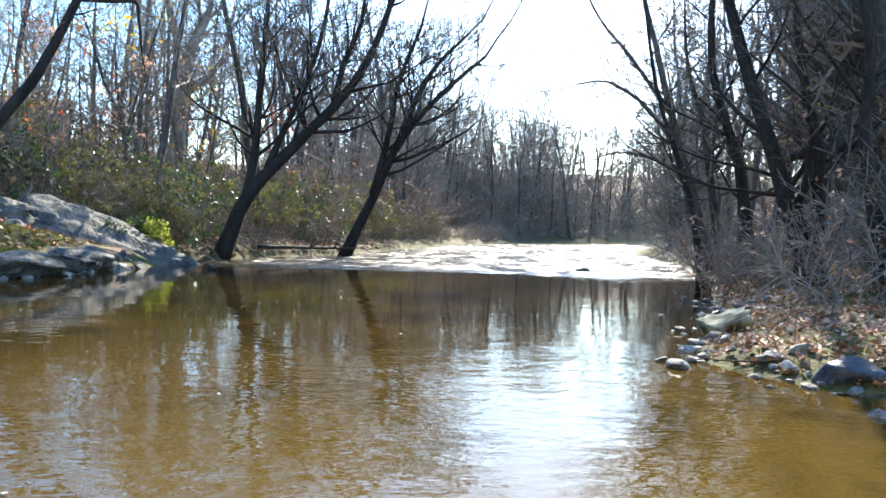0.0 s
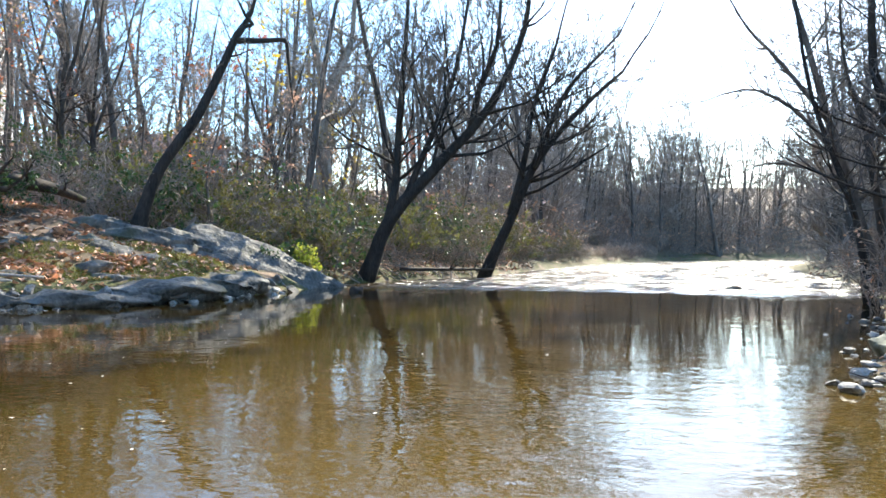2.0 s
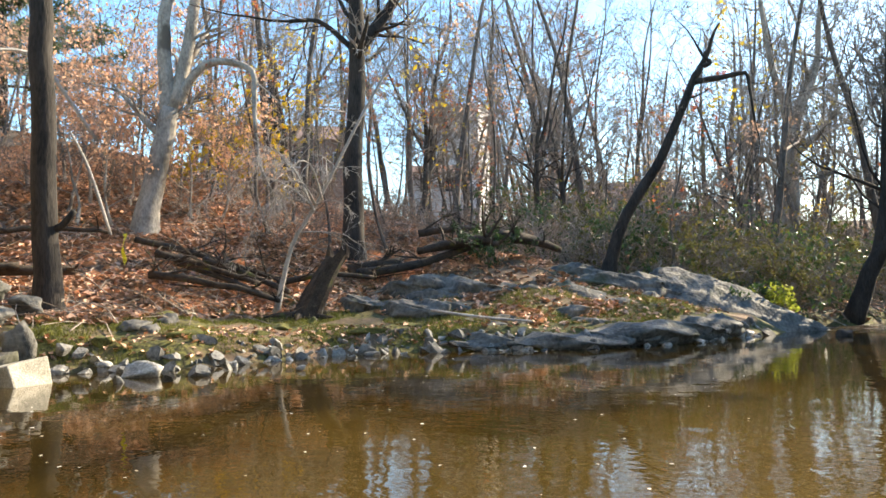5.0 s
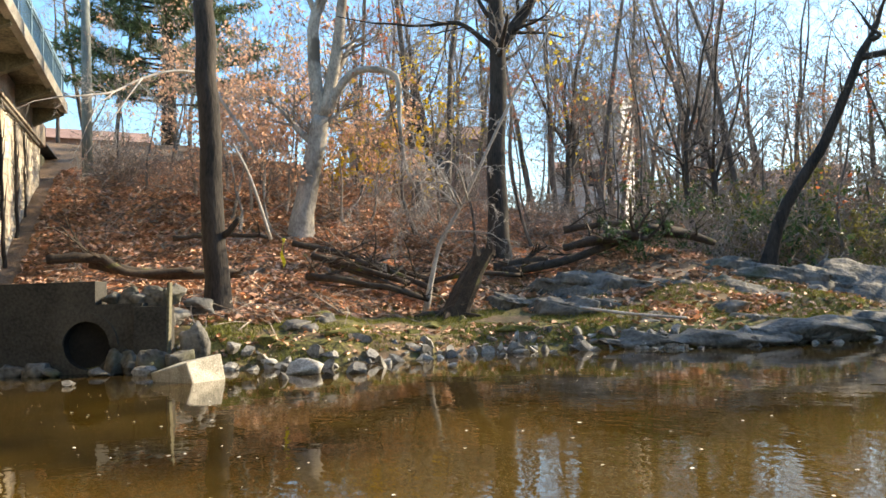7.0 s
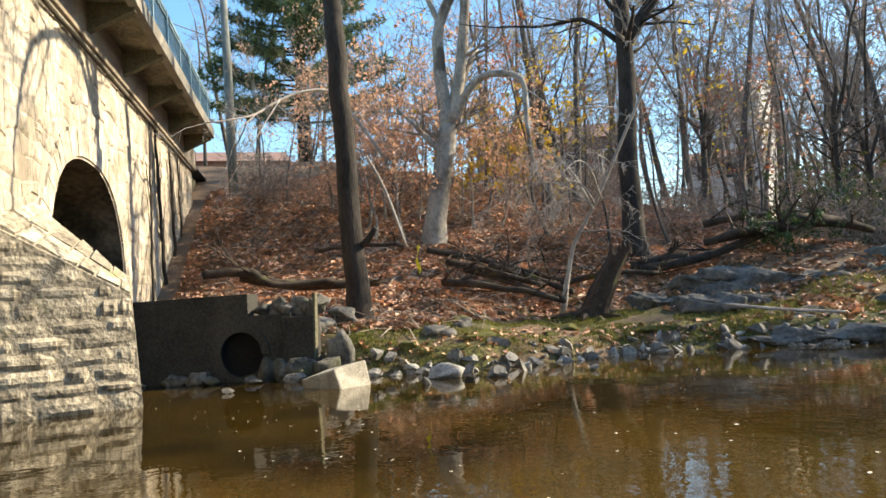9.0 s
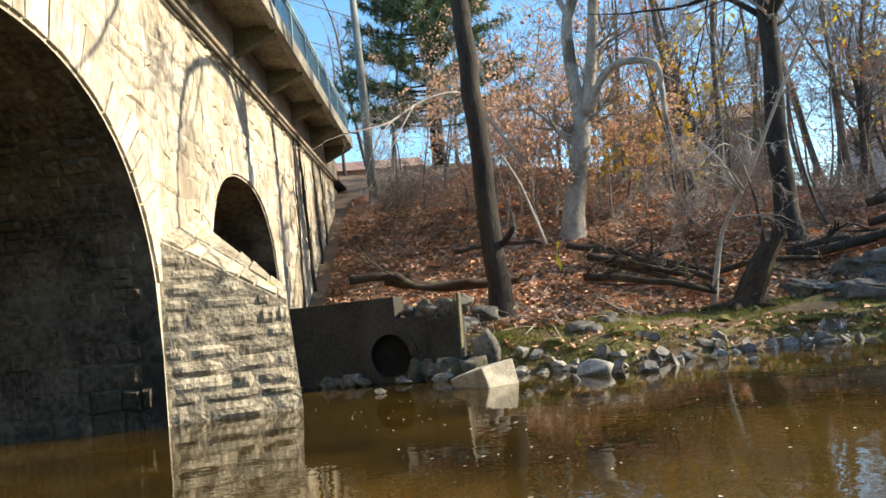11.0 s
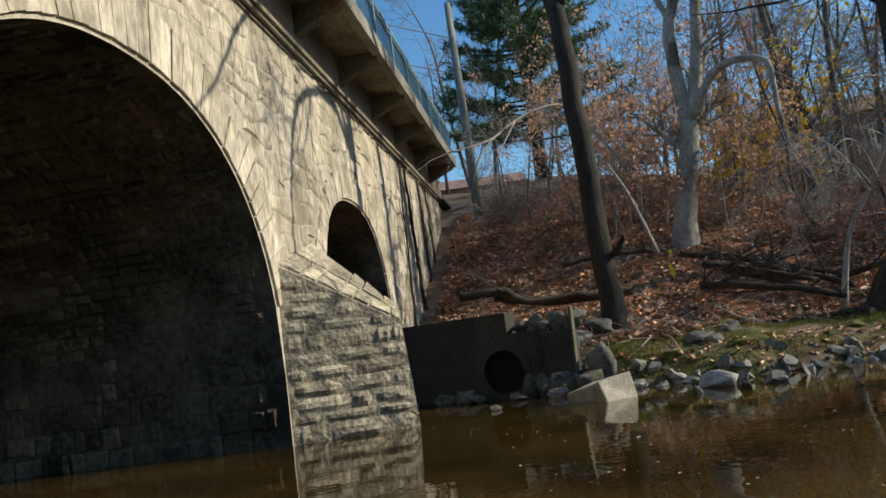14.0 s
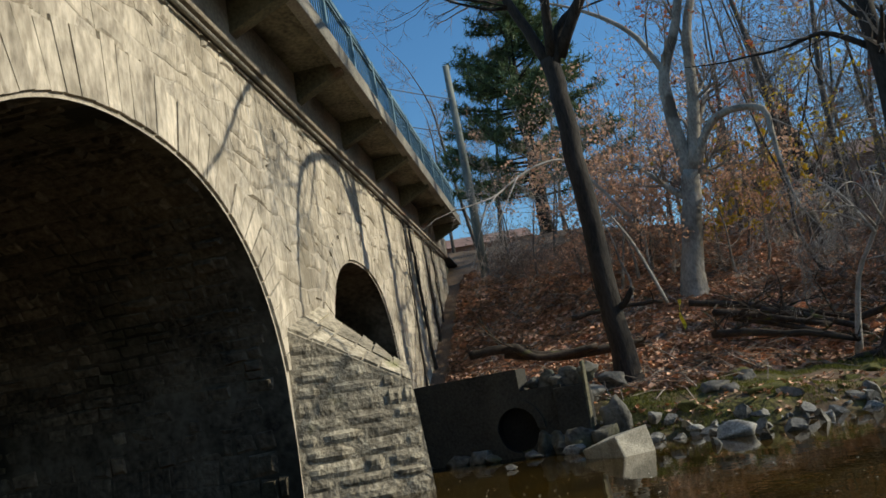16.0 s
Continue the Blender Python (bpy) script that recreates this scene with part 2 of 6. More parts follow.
def water_material():
    m = bpy.data.materials.new("river_water")
    m.use_nodes = True
    nt = m.node_tree
    n, link = nt.nodes, nt.links.new
    b = n["Principled BSDF"]
    b.inputs["Roughness"].default_value = 0.035
    b.inputs["IOR"].default_value = 1.333
    b.inputs["Specular IOR Level"].default_value = 0.5
    geo = n.new("ShaderNodeNewGeometry")
    bed = n.new("ShaderNodeTexNoise")
    bed.inputs["Scale"].default_value, bed.inputs["Detail"].default_value = 0.45, 6
    link(geo.outputs["Position"], bed.inputs["Vector"])
    ramp = n.new("ShaderNodeValToRGB")
    ramp.color_ramp.elements[0].position, ramp.color_ramp.elements[1].position = 0.35, 0.68
    ramp.color_ramp.elements[0].color, ramp.color_ramp.elements[1].color = (0.012, 0.008, 0.002, 1), (0.056, 0.0335, 0.0056, 1)
    link(bed.outputs[0], ramp.inputs[0])
    # pale sand shows in the shallows off the low bank, where a breeze also ruffles the pool
    dist = n.new("ShaderNodeVectorMath")
    dist.operation = "DISTANCE"
    dist.inputs[1].default_value = (1.5, 2.5, 0.0)
    link(geo.outputs["Position"], dist.inputs[0])
    shoal = n.new("ShaderNodeMapRange")
    shoal.inputs["From Min"].default_value, shoal.inputs["From Max"].default_value = 7.0, 2.0
    link(dist.outputs["Value"], shoal.inputs[0])
    sand = n.new("ShaderNodeMix")
    sand.data_type = "RGBA"
    sand.inputs["B"].default_value = (0.088, 0.056, 0.0125, 1)
    link(shoal.outputs[0], sand.inputs["Factor"])
    link(ramp.outputs[0], sand.inputs["A"])
    link(sand.outputs["Result"], b.inputs["Base Color"])
    ruffle = n.new("ShaderNodeMapRange")
    ruffle.inputs["To Min"].default_value, ruffle.inputs["To Max"].default_value = 0.12, 0.40
    link(shoal.outputs[0], ruffle.inputs[0])
    mp = n.new("ShaderNodeMapping")
    mp.inputs["Scale"].default_value = (1.0, 1.25, 1.0)
    link(geo.outputs["Position"], mp.inputs[0])
    w1, w2 = n.new("ShaderNodeTexNoise"), n.new("ShaderNodeTexNoise")
    for node, s in ((w1, 0.9), (w2, 6.5)):
        node.inputs["Scale"].default_value, node.inputs["Detail"].default_value = s, 2
        link(mp.outputs[0], node.inputs["Vector"])
    mix = n.new("ShaderNodeMath")
    mix.operation = "MULTIPLY_ADD"
    mix.inputs[1].default_value = 0.22
    link(w2.outputs[0], mix.inputs[0])
    link(w1.outputs[0], mix.inputs[2])
    bp = n.new("ShaderNodeBump")
    bp.inputs["Distance"].default_value = 0.05
    link(ruffle.outputs[0], bp.inputs["Strength"])
    link(mix.outputs[0], bp.inputs["Height"])
    # steep choppy waves over the shallow riffle
    sep = n.new("ShaderNodeSeparateXYZ")
    link(geo.outputs["Position"], sep.inputs[0])
    edge = n.new("ShaderNodeMath")
    edge.operation = "MULTIPLY_ADD"
    edge.inputs[1].default_value = 3.5
    link(bed.outputs[0], edge.inputs[0])
    link(sep.outputs["Y"], edge.inputs[2])
    mask = n.new("ShaderNodeMapRange")
    mask.inputs["From Min"].default_value, mask.inputs["From Max"].default_value = 21.5, 24.0
    link(edge.outputs[0], mask.inputs[0])
    streak = n.new("ShaderNodeTexNoise")
    streak.inputs["Scale"].default_value, streak.inputs["Detail"].default_value = 1.5, 6
    smap = n.new("ShaderNodeMapping")
    smap.inputs["Scale"].default_value = (0.55, 1.3, 1.0)
    link(geo.outputs["Position"], smap.inputs[0])
    link(smap.outputs[0], streak.inputs["Vector"])
    cut = n.new("ShaderNodeMapRange")
    cut.inputs["From Min"].default_value, cut.inputs["From Max"].default_value = 0.46, 0.60
    link(streak.outputs[0], cut.inputs[0])
    both = n.new("ShaderNodeMath")
    both.operation = "MULTIPLY"
    link(cut.outputs[0], both.inputs[0])
    link(mask.outputs[0], both.inputs[1])
    rr = n.new("ShaderNodeMapRange")
    rr.inputs["To Min"].default_value, rr.inputs["To Max"].default_value = 0.012, 0.36
    link(both.outputs[0], rr.inputs[0])
    link(rr.outputs[0], b.inputs["Roughness"])
    chop = n.new("ShaderNodeTexNoise")
    chop.inputs["Scale"].default_value, chop.inputs["Detail"].default_value = 3.2, 4
    link(mp.outputs[0], chop.inputs["Vector"])
    amp = n.new("ShaderNodeMath")
    amp.operation = "MULTIPLY"
    link(chop.outputs[0], amp.inputs[0])
    link(mask.outputs[0], amp.inputs[1])
    b2 = n.new("ShaderNodeBump")
    b2.inputs["Strength"].default_value, b2.inputs["Distance"].default_value = 0.9, 0.35
    link(amp.outputs[0], b2.inputs["Height"])
    link(bp.outputs[0], b2.inputs["Normal"])
    link(b2.outputs[0], b.inputs["Normal"])
    return m


M_WATER = water_material()

# ---- builders ----


def mesh_ob(name, verts, faces, material, parent=None, smooth=False, label=""):
    me = bpy.data.meshes.new(name)
    me.from_pydata(verts, [], faces)
    me.materials.append(material)
    if smooth:
        me.polygons.foreach_set("use_smooth", [True] * len(me.polygons))
    me.update()
    ob = new(name, me)
    if parent:
        ob.parent = parent
    if label:
        ob["label"] = label
    return ob


def part(name, bm, material, parent, label="", smooth=False):
    bmesh.ops.recalc_face_normals(bm, faces=bm.faces[:])
    me = bpy.data.meshes.new(name)
    bm.to_mesh(me)
    bm.free()
    me.materials.append(material)
    if smooth:
        me.polygons.foreach_set("use_smooth", [True] * len(me.polygons))
    ob = new(name, me)
    ob.parent = parent
    if label:
        ob["label"] = label
    return ob


def box_bm(size, m=Matrix(), bevel=0.0, bm=None):
    bm = bm or bmesh.new()
    r = bmesh.ops.create_cube(bm, size=1, matrix=m @ Matrix.Diagonal((*size, 1)))
    if bevel:
        es = {e for v in r["verts"] for e in v.link_edges}
        bmesh.ops.bevel(bm, geom=list(es), offset=bevel, segments=2, affect="EDGES", profile=0.6)
    return bm


def tube(V, F, pts, radii, sides):
    """A tapered tube along pts, added to the lists V and F."""
    base = len(V)
    n = len(pts)
    a = None
    for i, p in enumerate(pts):
        d = (pts[min(i + 1, n - 1)] - pts[max(i - 1, 0)])
        if d.length < 1e-6:
            d = Vector((0, 0, 1))
        d.normalize()
        if a is None:
            a = d.orthogonal().normalized()
        a = (a - d * a.dot(d))
        if a.length < 1e-4:
            a = d.orthogonal()
        a.normalize()
        c = d.cross(a)
        for k in range(sides):
            w = 2 * math.pi * k / sides
            V.append(p + (a * math.cos(w) + c * math.sin(w)) * radii[i])
    for i in range(n - 1):
        for k in range(sides):
            k2 = (k + 1) % sides
            F.append((base + i * sides + k, base + i * sides + k2, base + (i + 1) * sides + k2, base + (i + 1) * sides + k))
    if sides > 3:
        F.append(tuple(base + (n - 1) * sides + k for k in range(sides)))
        F.append(tuple(base + k for k in reversed(range(sides))))


THIN = [0.005]   # the least radius of a twig, raised for far woods


def rand_dir(rng):
    return Vector((rng.gauss(0, 1), rng.gauss(0, 1), rng.gauss(0, 1))).normalized()


def shoot(rng, out, start, d, length, r, level, last, droop=0.0, up=0.25, kids=(7, 5, 4, 3), tips=None):
    """One limb and its side shoots. out: {"limb": (V, F), "twig": (V, F)}."""
    n = (7, 6, 4, 3, 3)[min(level, 4)] if level < last else 2
    pts, dd = [start.copy()], d.normalized()
    for i in range(n - 1):
        dd = (dd + rand_dir(rng) * 0.22 + Vector((0, 0, up * 0.35 - droop * (i + 1) / n))).normalized()
        pts.append(pts[-1] + dd * length / (n - 1))
    end = r * (0.25 if level < last else 0.35)
    radii = [r + (end - r) * (i / (n - 1)) for i in range(n)]
    V, F = out["limb"] if level <= out.get("bole", 1) else out["twig"]
    tube(V, F, pts, radii, (7, 6, 4, 3, 3)[min(level, 4)])
    if level >= last:
        if tips is not None:
            tips.append((pts[-1], dd))
        return
    for _ in range(kids[min(level, len(kids) - 1)]):
        f = rng.uniform(0.25, 1.0)
        i = min(int(f * (n - 1)), n - 2)
        p = pts[i].lerp(pts[i + 1], f * (n - 1) - i)
        ax = (pts[i + 1] - pts[i]).normalized()
        side = rand_dir(rng)
        side = (side - ax * side.dot(ax)).normalized()
        nd = (ax * rng.uniform(0.55, 1.0) + side * rng.uniform(0.6, 1.0)).normalized()
        shoot(rng, out, p, nd, length * rng.uniform(0.38, 0.62) * (1.15 - 0.4 * f), max(THIN[0], radii[i] * rng.uniform(0.5, 0.7)), level + 1, last, droop, up, kids, tips)


def smooth_path(pts, sub=3):
    P = [Vector(p) for p in pts]
    out = []
    for i in range(len(P) - 1):
        a, b, c, d = P[max(i - 1, 0)], P[i], P[i + 1], P[min(i + 2, len(P) - 1)]
        for k in range(sub):
            t = k / sub
            out.append(0.5 * ((2 * b) + (c - a) * t + (2 * a - 5 * b + 4 * c - d) * t * t + (3 * b - a - 3 * c + d) * t ** 3))
    out.append(P[-1])
    return out


def leaf_cloud(rng, places, size, spread, per, flat=0.0):
    """Many small folded leaves round the places."""
    V, F = [], []
    for p in places:
        for _ in range(per):
            c = p + rand_dir(rng) * spread * rng.random() ** 0.5
            a = rand_dir(rng)
            if flat:
                a.z *= 1 - flat
                a.normalize()
            b = a.cross(rand_dir(rng)).normalized()
            s = size * rng.uniform(0.6, 1.3)
            up = a.cross(b) * s * 0.18
            k = len(V)
            V += [c - a * s * 0.5, c + b * s * 0.28 + up, c + a * s * 0.5, c - b * s * 0.28 + up]
            F += [(k, k + 1, k + 2), (k, k + 2, k + 3)]
    return V, F


def tree(name, stems, label, seed, bark=M_BARK, twig=M_TWIG, r_tip=0.3, limbs=10, last=4, kids=(5, 5, 4, 3), length=3.0, base=None, leaves=None, start=0.35, droop=0.0, up=0.25, flare=1.5, group="", category="tree", bole=1, low=0.1, clean=False):
    """A tree from given stems [(points, r0, r1)], the first of which is the trunk; side limbs grow by chance."""
    rng = random.Random(seed)
    base = Vector(base or stems[0][0][0])
    root = tagged(new(name), label, category, group)
    root.location = base
    out = {"limb": ([], []), "twig": ([], []), "bole": bole}
    tips = [] if leaves else None
    for si, (pts, r0, r1) in enumerate(stems):
        P = [p - base for p in smooth_path(pts)]
        n = len(P)
        rad = [r0 + (r1 - r0) * (i / (n - 1)) ** 0.9 for i in range(n)]
        if si == 0:
            rad = [r * (1 + (flare - 1) * math.exp(-(P[i] - P[0]).length / 0.45)) for i, r in enumerate(rad)]
            P = [P[0] + (P[0] - P[1]).normalized() * 0.5] + P
            rad = [rad[0] * 1.1] + rad
            n += 1
        P = [p + rand_dir(rng) * 0.12 * rad[i] for i, p in enumerate(P)]
        tube(*out["limb"], P, rad, 12)
        if (si and len(pts) == 3) or (clean and not si):
            continue
        s0 = start if si == 0 else low
        for _ in range(max(2, int(limbs * (1 if si == 0 else 0.8)))):
            f = rng.uniform(s0, 1.0)
            i = min(int(f * (n - 1)), n - 2)
            ax = (P[i + 1] - P[i]).normalized()
            side = rand_dir(rng)
            side = (side - ax * side.dot(ax)).normalized()
            nd = (ax * rng.uniform(0.3, 0.9) + side).normalized()
            shoot(rng, out, P[i], nd, length * rng.uniform(0.5, 1.1) * (1.15 - 0.5 * f), max(0.006, rad[i] * rng.uniform(0.25, 0.5)), 1, last, droop, up, kids, tips)
        shoot(rng, out, P[-1], (P[-1] - P[-2]), length, rad[-1] * 0.9, 1, last, droop, up, kids, tips)
    mesh_ob("trunk", *out["limb"], bark, root, True)
    mesh_ob("crown", *out["twig"], twig, root)
    if leaves:
        lm, size, spread, per, share = leaves
        pick = [p for p, _ in tips if rng.random() < share]
        mesh_ob("foliage", *leaf_cloud(rng, pick, size, spread, per), lm, root)
    return root


# ---- plan: shores and heights ----
LEFT = [(-20, -42), (-18, -12), (-16.8, -1.5), (-16.1, 0.72), (-13.58, 3.74), (-12.5, 4.6), (-11.5, 6.2), (-11.5, 9.0), (-10.4, 10.6), (-8.5, 12.1), (-7.6, 14.5), (-7.0, 18.5), (-7.1, 22.5), (-5.2, 27.5), (-3.6, 31.0), (-2.0, 42.0), (1.0, 60.0), (8.0, 82.0), (24.0, 100.0), (60.0, 112.0), (400, 140)]
RIGHT = [(400, 112), (70, 95), (34, 84), (18, 70), (12.5, 52.0), (8.2, 25.0), (6.6, 19.5), (4.4, 13.0), (3.6, 10.3), (2.5, 8.0), (2.1, 6.6), (2.5, 5.6), (3.3, 4.7), (3.6, 3.0), (2.2, 0.6), (0.6, -1.6), (-4.9, -2.9), (-7.5, -11), (-12, -42)]
RIVER = np.array(LEFT + RIGHT, float)


def seg_dist(X, Y, line):
    best = np.full(X.shape, 1e9)
    for (ax, ay), (bx, by) in zip(line[:-1], line[1:]):
        dx, dy = bx - ax, by - ay
        t = np.clip(((X - ax) * dx + (Y - ay) * dy) / (dx * dx + dy * dy), 0, 1)
        best = np.minimum(best, np.hypot(X - ax - t * dx, Y - ay - t * dy))
    return best


def in_river(X, Y):
    inside = np.zeros(X.shape, bool)
    n = len(RIVER)
    for i in range(n):
        (ax, ay), (bx, by) = RIVER[i], RIVER[(i + 1) % n]
        if ay != by:
            inside ^= ((ay > Y) != (by > Y)) & (X < (bx - ax) * (Y - ay) / (by - ay) + ax)
    return inside


def heights(X, Y):
    """Ground heights: river bed, the leafy left hillside and the lower right bank."""
    dl, dr, wet = seg_dist(X, Y, LEFT), seg_dist(X, Y, RIGHT), in_river(X, Y)
    q = np.where(wet, np.minimum(dl, dr), np.where(dl < dr, dl, dr))
    k = np.interp(Y, [-60, 12, 26, 60], [1.0, 1.0, 0.5, 0.35])
    zl = np.interp(q, [0, 0.5, 3.2], [-0.04, 0.34, 0.75]) + k * (np.clip(q - 3.2, 0, 19) * 0.40 + np.clip(q - 22.2, 0, 60) * 0.09)
    zl = zl + np.clip((q - 28) / 40, 0, 1) * np.interp(Y, [15, 30], [0.0, 5.0])
    zl = zl + 0.8 * np.exp(-((X + 16.6) ** 2 + (Y - 3.2) ** 2) / 9.0) + 0.55 * np.exp(-((X + 11.5) ** 2 + (Y - 16) ** 2) / 10.0) + 0.85 * np.exp(-((X + 27.0) ** 2 + (Y - 5.2) ** 2) / 16.0)
    zr = np.interp(q, [0, 0.6, 3, 10, 25, 60], [-0.04, 0.16, 0.5, 1.9, 4.0, 6.5])
    z = np.where(dl < dr, zl, zr) + 5.0 * np.clip((Y - 115) / 60, 0, 1) ** 1.5
    return np.where(wet, -0.04 - 0.4 * np.clip(q / 1.6, 0, 1), z)


def rough_z(x, y):
    return 0.16 * noise.noise((x * 0.5, y * 0.5, 0)) + 0.07 * noise.noise((x * 1.7, y * 1.7, 3)) + 0.03 * noise.noise((x * 5, y * 5, 7))


def gz(x, y):
    z = float(heights(np.array([float(x)]), np.array([float(y)]))[0])
    return z + rough_z(x, y) * min(1.0, max(0.0, z + 0.1) * 1.6)


def gz_many(x, y):
    z = heights(x, y)
    return [float(c) + rough_z(a, b) * min(1.0, max(0.0, float(c) + 0.1) * 1.6) for a, b, c in zip(x, y, z)]


def spread_axis(lo, hi, step, far_lo, far_hi):
    mid = list(np.arange(lo, hi + 1e-6, step))
    a, s = [], step
    v = lo
    while v > far_lo:
        s *= 1.22
        v -= s
        a.append(v)
    b, s = [], step
    v = hi
    while v < far_hi:
        s *= 1.22
        v += s
        b.append(v)
    return np.array(a[::-1] + mid + b)


def build_ground():
    xs, ys = spread_axis(-34, 14, 0.22, -1500, 1500), spread_axis(-6, 40, 0.22, -1500, 2500)
    X, Y = np.meshgrid(xs, ys)
    Z = heights(X, Y)
    verts = []
    for x, y, z in zip(X.ravel(), Y.ravel(), Z.ravel()):
        verts.append((x, y, z + rough_z(x, y) * min(1.0, max(0.0, z + 0.1) * 1.6)))
    w = len(xs)
    faces = [(j * w + i, j * w + i + 1, (j + 1) * w + i + 1, (j + 1) * w + i) for j in range(len(ys) - 1) for i in range(w - 1)]
    ob = mesh_ob("ground", verts, faces, M_GROUND, smooth=True)
    return tagged(ob, "leaf-strewn brown forest floor with mossy river banks", "ground", kind="structure")


build_ground()


def build_water():
    xs, ys = spread_axis(-22, 14, 0.3, -60, 400), spread_axis(-10, 62, 0.3, -60, 150)
    verts, w = [], len(xs)
    for y in ys:
        for x in xs:
            a = min(1.0, max(0.0, (y - 17.5 + 0.25 * x) / 4.0))
            z = a * (0.05 * noise.noise((x * 0.9, y * 0.7, 1)) + 0.035 * noise.noise((x * 2.6, y * 1.9, 5))) if a else 0.0
            verts.append((x, y, z))
    faces = [(j * w + i, j * w + i + 1, (j + 1) * w + i + 1, (j + 1) * w + i) for j in range(len(ys) - 1) for i in range(w - 1)]
    return tagged(mesh_ob("water", verts, faces, M_WATER, smooth=True), "shallow brown river with a sunlit riffle", "water", kind="structure")


build_water()

# ---- bridge ----
B0 = Vector((-11.38, -0.83, 0))
BA, BN = Vector((-0.951, 0.309, 0)), Vector((0.309, 0.951, 0))   # along the face away from the camera, and out of it
BM = Matrix(((BA.x, BN.x, 0, B0.x), (BA.y, BN.y, 0, B0.y), (0, 0, 1, 0), (0, 0, 0, 1)))   # (s, w, z) to the world
TOP = 6.2


def arch_z(s):
    """Height of the openings over s; below the bed where the wall is solid."""
    for c, r, zc, e, h in ((-3.4, 3.4, 0.9, 2.25, 3.38), (4.68, 2.4, 1.55, 2.4, 2.55)):
        if abs(s - c) < r - 1e-4:
            return zc + h * (1 - (abs(s - c) / r) ** e) ** (1 / e)
    return None


def build_bridge():
    root = tagged(new("stone_bridge"), "old rubble stone arch bridge with a concrete cantilevered deck", "bridge")
    V, F, VS, FS = [], [], [], []
    cuts = sorted(set([-26.0, -20, -14, -10] + [round(-9 + 0.1 * i, 3) for i in range(251)] + [-6.8, 0.0, 2.28, 7.08, 17.0]))
    DEEP = -11.0

    def quad(Vl, Fl, ps):
        k = len(Vl)
        Vl.extend(BM @ Vector(p) for p in ps)
        Fl.append((k, k + 1, k + 2, k + 3))

    for a, b in zip(cuts[:-1], cuts[1:]):
        mid = arch_z((a + b) / 2)
        if mid is None:
            za = zb = -0.8
        else:
            za, zb = arch_z(a) or 0.9, arch_z(b) or 0.9
        quad(V, F, [(a, 0, za), (b, 0, zb), (b, 0, TOP), (a, 0, TOP)])
        quad(V, F, [(b, DEEP, zb), (a, DEEP, za), (a, DEEP, TOP), (b, DEEP, TOP)])
        if mid is not None:
            quad(VS, FS, [(a, 0, za), (a, DEEP, za), (b, DEEP, zb), (b, 0, zb)])
    for s, z0, z1 in ((-6.8, -0.8, 0.9), (0.0, -0.8, 0.9), (2.28, -0.8, 1.55), (7.08, -0.8, 1.55)):
        quad(VS, FS, [(s, 0, z0), (s, DEEP, z0), (s, DEEP, z1), (s, 0, z1)])
    quad(V, F, [(17, 0, -0.8), (17, DEEP, -0.8), (17, DEEP, TOP), (17, 0, TOP)])
    mesh_ob("face_wall", V, F, M_MORTAR, root)
    mesh_ob("arch_barrel", VS, FS, M_SOFFIT_SHADE_JOINT, root, label="dark shaded rubble arch barrel")
    # beam, deck, kerb
    def bx(name, s0, s1, w0, w1, z0, z1, m, bev=0.02, label=""):
        return part(name, box_bm((s1 - s0, w1 - w0, z1 - z0), BM @ Matrix.Translation(((s0 + s1) / 2, (w0 + w1) / 2, (z0 + z1) / 2)), bev), m, root, label)
    bx("edge_beam", -26, 17.2, -0.35, 0.16, TOP + 0.05, 6.95, M_DECK, 0.03, "stained concrete edge beam")
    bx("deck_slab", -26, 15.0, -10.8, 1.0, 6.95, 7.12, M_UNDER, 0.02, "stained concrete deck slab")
    # abutment fills the recess past the wall end; its dark colour stands for shade
    bx("abutment", 17.02, 23.0, -10.0, -0.7, 2.5, 6.94, M_BRACKET, 0.02, "set-back abutment wall, dark for the recess's shade")
    bx("deck_lip", -26, 15.0, 0.88, 1.06, 6.86, 7.18, M_CONC, 0.02)
    bx("road_surface", -26, 60, -10.6, -0.4, 7.13, 7.2, M_ASPHALT, 0.01)
    for k in range(-8, 7):
        s = -0.9 + 2.62 * k
        bm = bmesh.new()
        q = [(0.15, 6.95), (0.98, 6.95), (0.98, 6.80), (0.15, 6.42)]
        vs = [[bm.verts.new(BM @ Vector((s + ds, w, z))) for w, z in q] for ds in (-0.1, 0.1)]
        bm.faces.new(vs[0])
        bm.faces.new(vs[1][::-1])
        for i in range(4):
            j = (i + 1) % 4
            bm.faces.new((vs[0][i], vs[0][j], vs[1][j], vs[1][i]))
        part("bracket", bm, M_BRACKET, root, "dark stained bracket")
    # pipe under the beam
    V, F = [], []
    tube(V, F, [BM @ Vector((-26, 0.10, 6.17)), BM @ Vector((16.2, 0.10, 6.17))], [0.035, 0.035], 10)
    mesh_ob("service_pipe", V, F, M_CONC, root, True, "thin pale pipe along the wall top")
    # railing
    rail = mesh_ob("railing", *rail_bar(-26, 14.9, 8.05, 0.045), M_STEEL, root, label="blue-green painted steel railing")
    for z in (7.92, 7.28):
        mesh_ob("rail_bar", *rail_bar(-26, 14.9, z, 0.02), M_STEEL, rail)
    post = None
    for k in range(22):
        s = -20 + k * 1.62
        if post is None:
            post = part("post", box_bm((0.09, 0.09, 1.02), Matrix(), 0.012), M_STEEL, rail)
        else:
            post = post.copy()
            scene.collection.objects.link(post)
        post.matrix_basis = BM @ Matrix.Translation((s, 0.97, 7.12 + 0.48))
    bal = part("baluster", box_bm((0.018, 0.018, 0.64), Matrix(), 0.0), M_STEEL, rail)
